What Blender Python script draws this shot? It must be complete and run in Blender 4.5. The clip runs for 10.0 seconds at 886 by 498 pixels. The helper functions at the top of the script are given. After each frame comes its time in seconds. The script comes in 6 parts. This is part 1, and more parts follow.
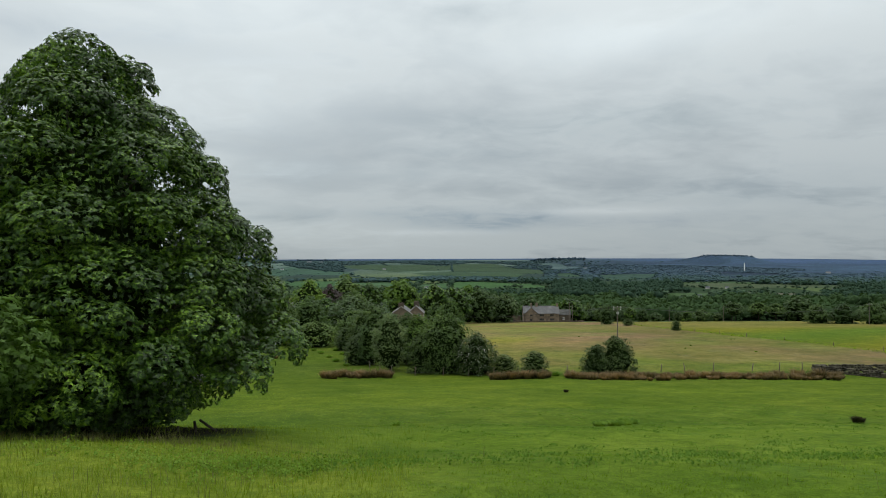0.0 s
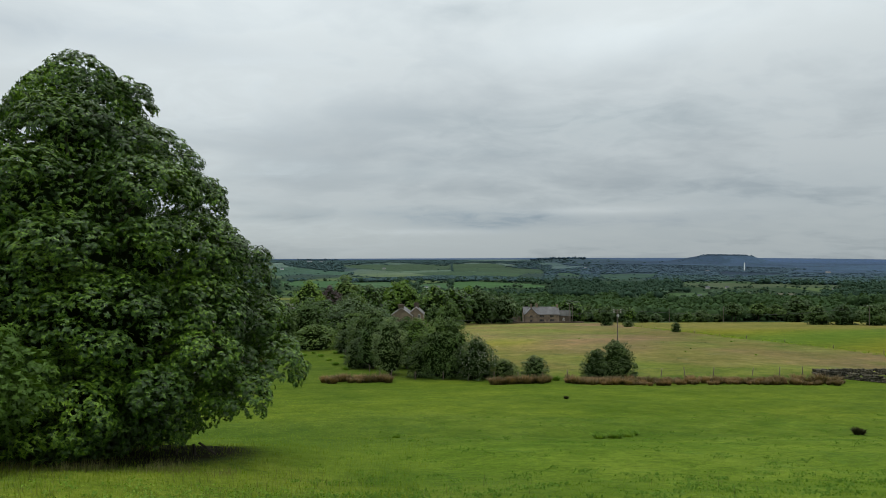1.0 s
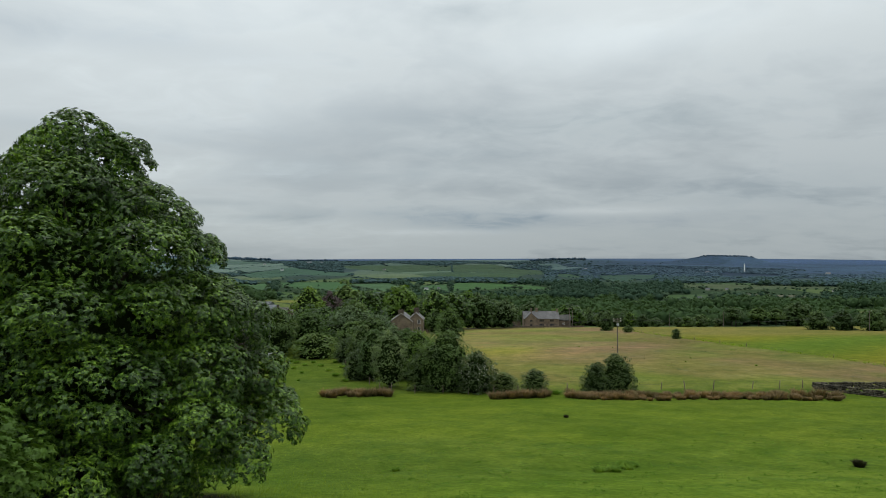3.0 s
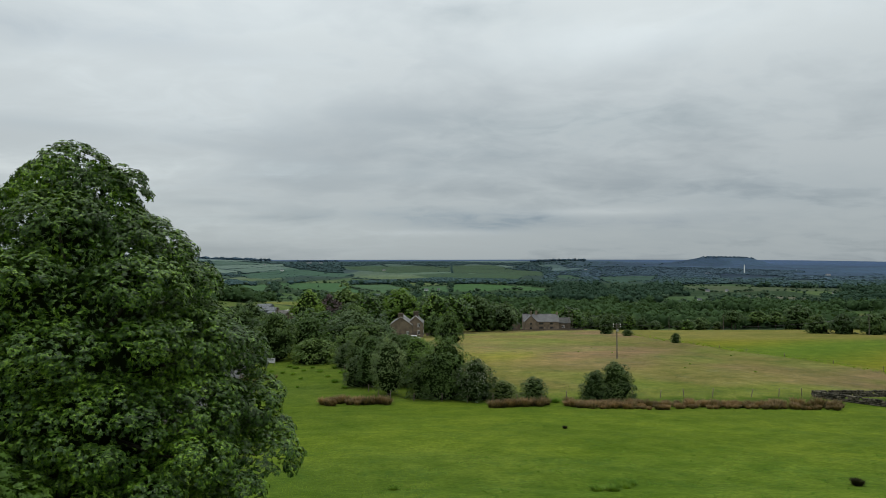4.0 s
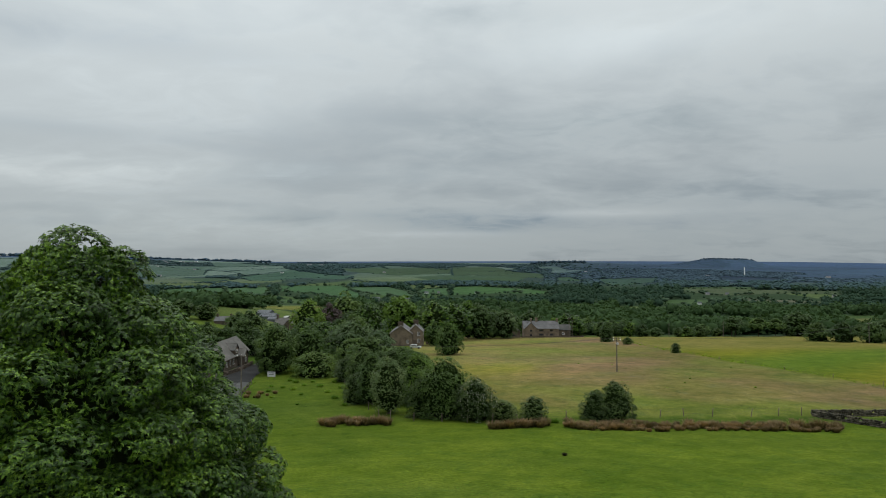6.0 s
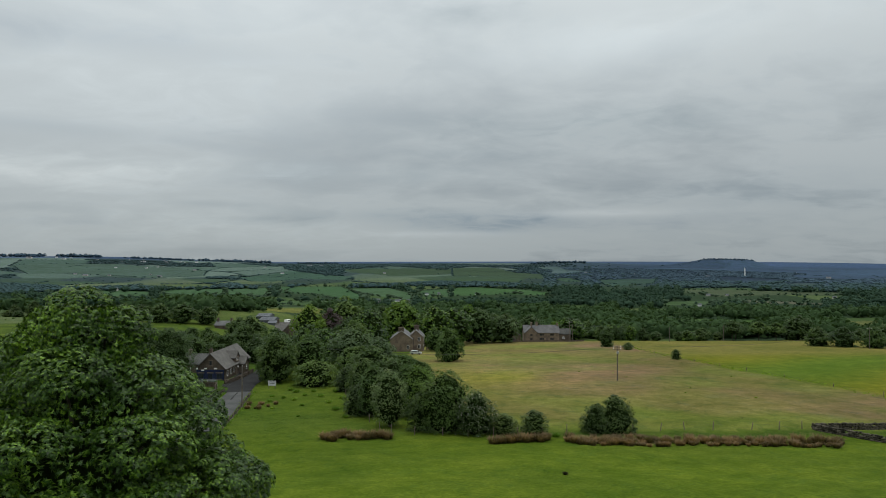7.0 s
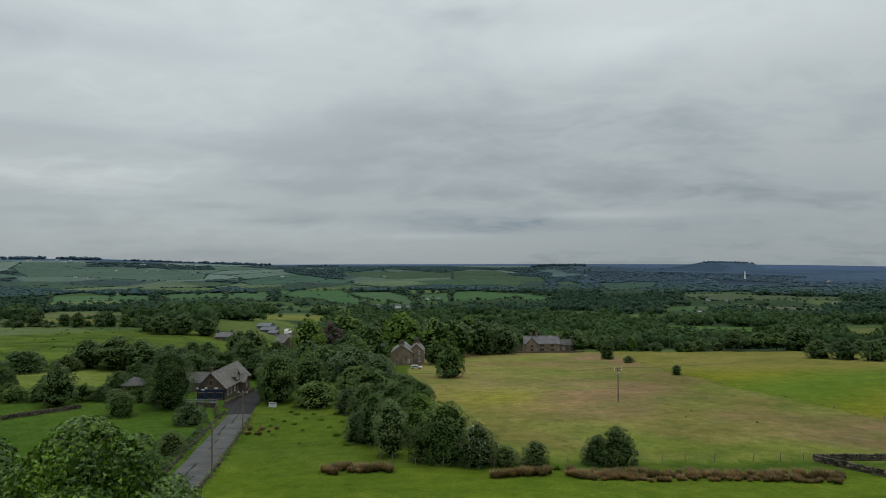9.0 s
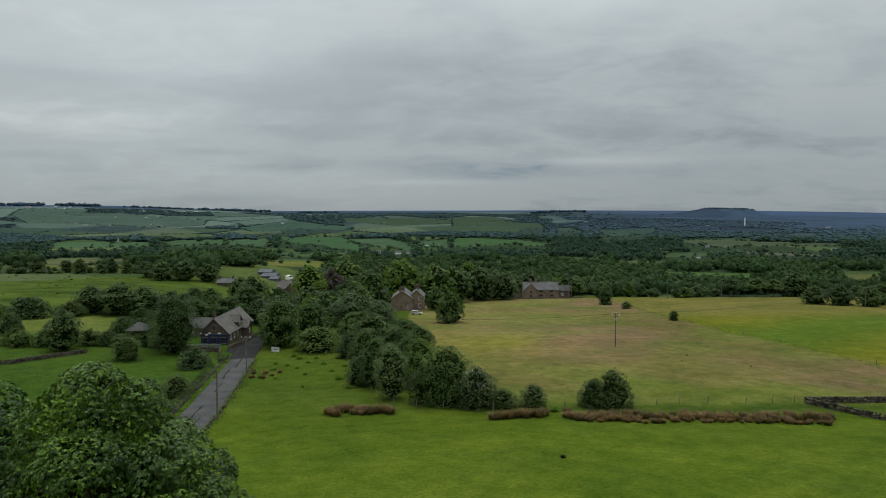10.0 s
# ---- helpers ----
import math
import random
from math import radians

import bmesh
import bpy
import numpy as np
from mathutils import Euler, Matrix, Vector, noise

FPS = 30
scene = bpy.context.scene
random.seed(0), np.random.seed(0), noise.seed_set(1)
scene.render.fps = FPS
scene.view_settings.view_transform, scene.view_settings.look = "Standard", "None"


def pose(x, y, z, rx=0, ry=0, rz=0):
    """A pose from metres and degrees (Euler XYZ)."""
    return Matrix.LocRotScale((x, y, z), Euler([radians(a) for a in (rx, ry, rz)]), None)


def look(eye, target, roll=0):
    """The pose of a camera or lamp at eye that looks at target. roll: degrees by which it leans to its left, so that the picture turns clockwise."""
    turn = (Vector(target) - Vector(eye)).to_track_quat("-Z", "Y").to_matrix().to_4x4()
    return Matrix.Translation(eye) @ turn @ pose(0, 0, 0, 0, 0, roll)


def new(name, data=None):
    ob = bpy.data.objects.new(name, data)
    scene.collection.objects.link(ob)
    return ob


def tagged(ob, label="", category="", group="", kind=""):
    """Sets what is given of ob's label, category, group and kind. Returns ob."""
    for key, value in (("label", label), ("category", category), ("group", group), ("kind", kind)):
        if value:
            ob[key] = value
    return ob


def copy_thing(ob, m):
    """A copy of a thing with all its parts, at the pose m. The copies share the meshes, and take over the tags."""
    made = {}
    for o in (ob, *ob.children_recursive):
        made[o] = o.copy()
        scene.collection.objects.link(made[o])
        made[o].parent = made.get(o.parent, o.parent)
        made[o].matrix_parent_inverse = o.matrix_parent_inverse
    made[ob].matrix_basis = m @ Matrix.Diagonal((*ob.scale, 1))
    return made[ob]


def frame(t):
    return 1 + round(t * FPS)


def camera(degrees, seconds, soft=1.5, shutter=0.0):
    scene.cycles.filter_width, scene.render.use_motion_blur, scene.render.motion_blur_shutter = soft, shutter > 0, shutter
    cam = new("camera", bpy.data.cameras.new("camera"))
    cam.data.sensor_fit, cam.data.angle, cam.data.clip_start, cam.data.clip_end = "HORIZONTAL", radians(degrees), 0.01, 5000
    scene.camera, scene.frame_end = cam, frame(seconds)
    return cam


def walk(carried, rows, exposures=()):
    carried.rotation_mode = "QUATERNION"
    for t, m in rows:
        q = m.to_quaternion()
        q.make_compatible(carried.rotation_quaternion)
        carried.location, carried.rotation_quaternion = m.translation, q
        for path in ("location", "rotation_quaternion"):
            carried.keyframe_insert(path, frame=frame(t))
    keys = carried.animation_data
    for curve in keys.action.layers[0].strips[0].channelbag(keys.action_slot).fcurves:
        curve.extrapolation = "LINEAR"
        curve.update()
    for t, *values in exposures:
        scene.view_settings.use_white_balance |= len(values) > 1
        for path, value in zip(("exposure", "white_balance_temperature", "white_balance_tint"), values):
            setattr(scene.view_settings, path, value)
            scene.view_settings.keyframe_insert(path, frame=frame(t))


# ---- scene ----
cam = camera(69.6, 10.0, 0.9)

PATH = [
    (0, (0.037, -0.306, -0.223), (0.037, 1.694, -0.183), -0.2),
    (0.5, (0.045, -0.274, 0.082), (0.045, 1.726, 0.12), -0.2),
    (1, (0.039, -0.249, 0.586), (0.039, 1.75, 0.624), -0.2),
    (1.5, (0.05, -0.232, 1.106), (0.05, 1.768, 1.144), -0.2),
    (2, (0.056, -0.199, 1.636), (0.056, 1.801, 1.675), -0.2),
    (2.5, (0.04, -0.206, 2.156), (0.04, 1.793, 2.195), -0.2),
    (4, (0.189, -0.217, 3.833), (0.189, 1.783, 3.874), -0.1),
    (4.5, (0.23, -0.241, 4.509), (0.23, 1.759, 4.552), -0.1),
    (5, (0.221, -0.265, 5.202), (0.22, 1.735, 5.246), -0.1),
    (5.5, (0.233, -0.331, 5.931), (0.233, 1.669, 5.976), -0.1),
    (7, (0.135, -0.557, 9.03), (0.134, 1.442, 9.075), -0.1),
    (7.5, (0.09, -0.652, 10.292), (0.09, 1.348, 10.339), -0.1),
    (8, (0.069, -0.736, 11.604), (0.068, 1.264, 11.652), -0.1),
    (8.5, (-0.015, -0.653, 12.96), (-0.017, 1.347, 13.01), -0.0),
    (9, (-0.017, -0.673, 13.769), (-0.018, 1.327, 13.82), -0.1),
    (9.5, (-0.02, -0.636, 13.843), (-0.022, 1.364, 13.82), -0.1),
    (10, (-0.024, -0.665, 13.851), (-0.025, 1.331, 13.734), -0.1),
]
walk(cam, [(t, look(eye, aim, roll)) for t, eye, aim, roll in PATH], [(0.0, 0.15), (2.5, 0.12), (5.5, -0.02), (9.0, -0.14), (10.0, -0.16)])

# ---- sky and sun ----
world = bpy.data.worlds.new("overcast_sky")
scene.world = world
world.use_nodes = True
wn, wl = world.node_tree.nodes, world.node_tree.links
wn.clear()


def node(nodes, kind, **values):
    made = nodes.new(kind)
    for key, value in values.items():
        made.inputs[key.replace("_", " ") if key.replace("_", " ") in made.inputs else key].default_value = value
    return made


def calc(nodes, links, op, a, b=None, c=None):
    m = nodes.new("ShaderNodeMath")
    m.operation = op
    for i, v in enumerate((a, b, c)):
        if v is None:
            continue
        if isinstance(v, (int, float)):
            m.inputs[i].default_value = v
        else:
            links.new(v, m.inputs[i])
    return m.outputs[0]


def ramp(nodes, links, fac, stops, ease="LINEAR"):
    r = nodes.new("ShaderNodeValToRGB")
    r.color_ramp.interpolation = ease
    while len(r.color_ramp.elements) < len(stops):
        r.color_ramp.elements.new(0.5)
    for el, (p, c) in zip(r.color_ramp.elements, stops):
        el.position = p
        el.color = (*c, 1) if len(c) == 3 else c
    links.new(fac, r.inputs[0])
    return r.outputs[0]


def mixed(nodes, links, mode, fac, a, b):
    m = nodes.new("ShaderNodeMix")
    m.data_type, m.blend_type = "RGBA", mode
    for sock, v in ((m.inputs[0], fac), (m.inputs[6], a), (m.inputs[7], b)):
        if isinstance(v, (int, float)):
            sock.default_value = v
        elif isinstance(v, tuple):
            sock.default_value = (*v, 1) if len(v) == 3 else v
        else:
            links.new(v, sock)
    return m.outputs[2]


SUN_TURN, SUN_RISE = radians(-45), radians(70)


def build_sky():
    c = lambda op, a, b=None, d=None: calc(wn, wl, op, a, b, d)
    tex = wn.new("ShaderNodeTexCoord")
    sep = wn.new("ShaderNodeSeparateXYZ")
    wl.new(tex.outputs["Generated"], sep.inputs[0])
    sx, sy, sz = sep.outputs
    low = c("ADD", c("MAXIMUM", sz, 0.0), 0.2)
    px, py = c("DIVIDE", sx, low), c("DIVIDE", sy, low)
    flat = wn.new("ShaderNodeCombineXYZ")
    wl.new(px, flat.inputs[0])
    wl.new(py, flat.inputs[1])

    def cloud(scale, detail, rough, warp, shift):
        mp = wn.new("ShaderNodeMapping")
        mp.inputs["Location"].default_value = shift
        mp.inputs["Scale"].default_value = (0.8, 1.0, 1.0)
        wl.new(flat.outputs[0], mp.inputs[0])
        nz = node(wn, "ShaderNodeTexNoise", Scale=scale, Detail=detail, Roughness=rough, Distortion=warp)
        wl.new(mp.outputs[0], nz.inputs["Vector"])
        return nz.outputs["Fac"]

    big = cloud(0.8, 6, 0.5, 0.3, (3.1, 1.7, 0))
    mid = cloud(2.2, 7, 0.52, 0.4, (7.4, 2.2, 3))
    small = cloud(5.5, 6, 0.55, 0.6, (2.3, 9.1, 5))
    body = c("ADD", c("ADD", c("MULTIPLY", big, 0.5), c("MULTIPLY", mid, 0.34)), c("MULTIPLY", small, 0.16))
    # brightness of the cover by height over the horizon: dull low down, brightest overhead
    rise = ramp(wn, wl, c("MULTIPLY", c("MAXIMUM", sz, 0.0), 1.0), [
        (0.0, (0.345, 0.390, 0.410)), (0.05, (0.385, 0.428, 0.444)), (0.16, (0.465, 0.510, 0.522)),
        (0.36, (0.655, 0.712, 0.722)), (0.6, (1.2, 1.25, 1.26)), (1.0, (2.3, 2.36, 2.38))])
    tone = ramp(wn, wl, body, [(0.37, (0.76, 0.778, 0.80)), (0.46, (0.91, 0.917, 0.925)), (0.54, (1.06, 1.06, 1.06)), (0.63, (1.22, 1.215, 1.21))], "B_SPLINE")
    cover = mixed(wn, wl, "MULTIPLY", 1.0, rise, tone)

    def lobe(turn, up, wide, tall):
        # a soft oval cloud bank at that bearing and height (radians)
        bearing = c("ARCTAN2", sx, sy)
        a = c("DIVIDE", c("SUBTRACT", bearing, turn), wide)
        b = c("DIVIDE", c("SUBTRACT", sz, up), tall)
        ragged = c("ADD", c("MULTIPLY", c("SUBTRACT", mid, 0.5), 2.2), c("MULTIPLY", c("SUBTRACT", small, 0.5), 2.6))
        r2 = c("ADD", c("ADD", c("MULTIPLY", a, a), c("MULTIPLY", b, b)), ragged)
        return c("POWER", 2.718, c("MULTIPLY", r2, -1.0))

    for turn, up, wide, tall, tint, amount in (
            (0.07, 0.064, 0.12, 0.015, (0.66, 0.72, 0.79), 1.0),
            (-0.07, 0.074, 0.10, 0.010, (0.80, 0.84, 0.88), 0.8),
            (0.00, 0.046, 0.10, 0.005, (1.18, 1.16, 1.15), 0.8),
            (0.25, 0.076, 0.13, 0.007, (1.24, 1.21, 1.19), 0.9),
            (0.30, 0.060, 0.12, 0.008, (0.86, 0.88, 0.92), 0.7),
            (-0.30, 0.140, 0.34, 0.014, (1.15, 1.15, 1.14), 0.7),
            (-0.55, 0.122, 0.14, 0.018, (1.26, 1.24, 1.22), 0.9),
            (-0.35, 0.088, 0.05, 0.005, (0.84, 0.86, 0.88), 0.8),
            (-0.27, 0.067, 0.06, 0.005, (0.84, 0.86, 0.88), 0.8),
            (-0.53, 0.057, 0.07, 0.006, (0.90, 0.91, 0.93), 0.7),
            (-0.35, 0.05, 0.45, 0.05, (1.16, 1.16, 1.15), 0.7),
            (-0.54, 0.180, 0.12, 0.012, (0.86, 0.88, 0.90), 0.7),
            (-0.46, 0.30, 0.18, 0.02, (0.84, 0.86, 0.89), 0.7),
            (0.20, 0.205, 0.26, 0.03, (0.82, 0.855, 0.87), 0.75),
            (0.06, 0.165, 0.14, 0.016, (0.87, 0.90, 0.92), 0.7),
            (0.45, 0.10, 0.22, 0.03, (0.86, 0.885, 0.91), 0.6),
            (-0.40, 0.22, 0.32, 0.12, (1.16, 1.16, 1.16), 0.8),
            (0.42, 0.04, 0.35, 0.05, (0.90, 0.915, 0.93), 0.8),
            (0.02, 0.14, 0.2, 0.025, (0.90, 0.92, 0.935), 0.5),
            (0.22, 0.315, 0.20, 0.035, (1.16, 1.16, 1.16), 0.8),
            (0.06, 0.370, 0.12, 0.018, (0.86, 0.88, 0.89), 0.8),
            (-0.2, 0.36, 0.18, 0.03, (1.10, 1.10, 1.10), 0.6),
            (0.5, 0.34, 0.25, 0.05, (1.08, 1.08, 1.08), 0.6)):
        cover = mixed(wn, wl, "MULTIPLY", c("MINIMUM", c("MULTIPLY", lobe(turn, up, wide, tall), amount), 1.0), cover, tint)
    sky = wn.new("ShaderNodeTexSky")
    sky.sky_type, sky.sun_disc, sky.sun_elevation, sky.sun_rotation = "NISHITA", False, SUN_RISE, SUN_TURN
    blue = mixed(wn, wl, "MULTIPLY", 1.0, sky.outputs[0], (0.1, 0.1, 0.1))
    whole = mixed(wn, wl, "MIX", 0.94, blue, cover)
    bg = wn.new("ShaderNodeBackground")
    wl.new(whole, bg.inputs[0])
    bg.inputs[1].default_value = 1.0
    end = wn.new("ShaderNodeOutputWorld")
    wl.new(bg.outputs[0], end.inputs[0])


build_sky()
sun = new("sun", bpy.data.lights.new("sun", "SUN"))
sun.data.energy, sun.data.angle, sun.data.color = 0.75, radians(40), (1.0, 0.97, 0.92)
# the sun stands behind the cloud, high on the right and ahead
sun.matrix_basis = look((-20 * math.sin(SUN_TURN), 20 * math.cos(SUN_TURN), 20 * math.tan(SUN_RISE)), (0, 0, 0))

# ---- materials ----


def base_material(name, rough=0.8, metal=0.0, spec=0.3):
    m = bpy.data.materials.new(name)
    m.use_nodes = True
    n, l = m.node_tree.nodes, m.node_tree.links
    b = n["Principled BSDF"]
    b.inputs["Roughness"].default_value = rough
    b.inputs["Metallic"].default_value = metal
    b.inputs["Specular IOR Level"].default_value = spec
    return m, n, l, b


def noise_at(n, l, vec, scale, detail=4, rough=0.6, warp=0.0):
    nz = node(n, "ShaderNodeTexNoise", Scale=scale, Detail=detail, Roughness=rough, Distortion=warp)
    if vec is not None:
        l.new(vec, nz.inputs["Vector"])
    return nz.outputs["Fac"]


def surface(name, dark, light, coarse=0.5, fine=6.0, rough=0.85, bump=0.3, depth=0.02, spec=0.3, metal=0.0, piece=0.0):
    """A mottled surface: a coarse stain and a fine grain between two colours, with relief."""
    m, n, l, b = base_material(name, rough, metal, spec)
    geo = n.new("ShaderNodeNewGeometry")
    at = geo.outputs["Position"]
    a, f = noise_at(n, l, at, coarse, 4), noise_at(n, l, at, fine, 5)
    fac = calc(n, l, "ADD", calc(n, l, "MULTIPLY", a, 0.55), calc(n, l, "MULTIPLY", f, 0.45))
    if piece:
        fac = calc(n, l, "ADD", fac, calc(n, l, "MULTIPLY", calc(n, l, "SUBTRACT", geo.outputs["Random Per Island"], 0.5), piece))
    l.new(ramp(n, l, fac, [(0.36, dark), (0.64, light)]), b.inputs["Base Color"])
    bp = node(n, "ShaderNodeBump", Strength=bump, Distance=depth)
    l.new(f, bp.inputs["Height"])
    l.new(bp.outputs[0], b.inputs["Normal"])
    return m


def leafy(name, dark, mid, light, rough=0.5, through_light=0.3, spec=0.35, each_leaf=0.34):
    """Leaves: colour varies leaf by leaf and bough by bough; light shines through."""
    m, n, l, b = base_material(name, rough, 0.0, spec)
    geo = n.new("ShaderNodeNewGeometry")
    big = noise_at(n, l, geo.outputs["Position"], 0.35, 3)
    fac = calc(n, l, "ADD", calc(n, l, "ADD", calc(n, l, "MULTIPLY", geo.outputs["Random Per Island"], each_leaf), 0.3 - each_leaf / 2),
               calc(n, l, "MULTIPLY", calc(n, l, "SUBTRACT", big, 0.3), 0.9))
    colour = ramp(n, l, fac, [(0.1, dark), (0.5, mid), (0.9, light)])
    each = n.new("ShaderNodeObjectInfo").outputs["Random"]
    colour = mixed(n, l, "MULTIPLY", 1.0, colour, ramp(n, l, each, [(0.0, (0.72, 0.78, 0.75)), (0.5, (1.0, 1.0, 1.0)), (1.0, (1.38, 1.24, 1.1))]))
    l.new(colour, b.inputs["Base Color"])
    thin = n.new("ShaderNodeBsdfTranslucent")
    l.new(mixed(n, l, "MULTIPLY", 1.0, colour, (1.3, 1.25, 0.5)), thin.inputs[0])
    mix = n.new("ShaderNodeMixShader")
    mix.inputs[0].default_value = through_light
    l.new(b.outputs[0], mix.inputs[1])
    l.new(thin.outputs[0], mix.inputs[2])
    l.new(mix.outputs[0], n["Material Output"].inputs[0])
    return m


def ground_material():
    m, n, l, b = base_material("grassland", 1.0, 0.0, 0.03)
    at = n.new("ShaderNodeNewGeometry").outputs["Position"]
    tint = n.new("ShaderNodeAttribute")
    tint.attribute_name = "field"
    wide, mid = noise_at(n, l, at, 0.035, 5, 0.6, 0.6), noise_at(n, l, at, 0.35, 5, 0.65)
    fine, hair = noise_at(n, l, at, 2.6, 6, 0.7), noise_at(n, l, at, 14, 4, 0.7)
    tone = lambda f, lo, hi, p=0.32, q=0.68: ramp(n, l, f, [(p, lo), (q, hi)])
    c = mixed(n, l, "MULTIPLY", 1.0, tint.outputs["Color"], tone(wide, (0.78, 0.86, 0.7), (1.25, 1.14, 1.25)))
    c = mixed(n, l, "MULTIPLY", 1.0, c, tone(mid, (0.72, 0.80, 0.66), (1.26, 1.18, 1.28)))
    c = mixed(n, l, "MULTIPLY", 1.0, c, tone(fine, (0.66, 0.70, 0.64), (1.32, 1.27, 1.3)))
    c = mixed(n, l, "MULTIPLY", 1.0, c, tone(hair, (0.68, 0.71, 0.68), (1.28, 1.26, 1.28)))
    # patches of coarser, bluer herbs
    herb = calc(n, l, "MULTIPLY", noise_at(n, l, at, 0.22, 3, 0.5, 0.8), noise_at(n, l, at, 1.7, 4, 0.6))
    c = mixed(n, l, "MULTIPLY", 1.0, c, ramp(n, l, herb, [(0.27, (1.0, 1.0, 1.0)), (0.38, (0.80, 0.90, 1.1))]))
    c = mixed(n, l, "MULTIPLY", 1.0, c, (0.87, 0.87, 0.93))
    l.new(c, b.inputs["Base Color"])
    bp = node(n, "ShaderNodeBump", Strength=0.7, Distance=0.12)
    l.new(calc(n, l, "ADD", fine, calc(n, l, "MULTIPLY", hair, 0.4)), bp.inputs["Height"])
    l.new(bp.outputs[0], b.inputs["Normal"])
    return m


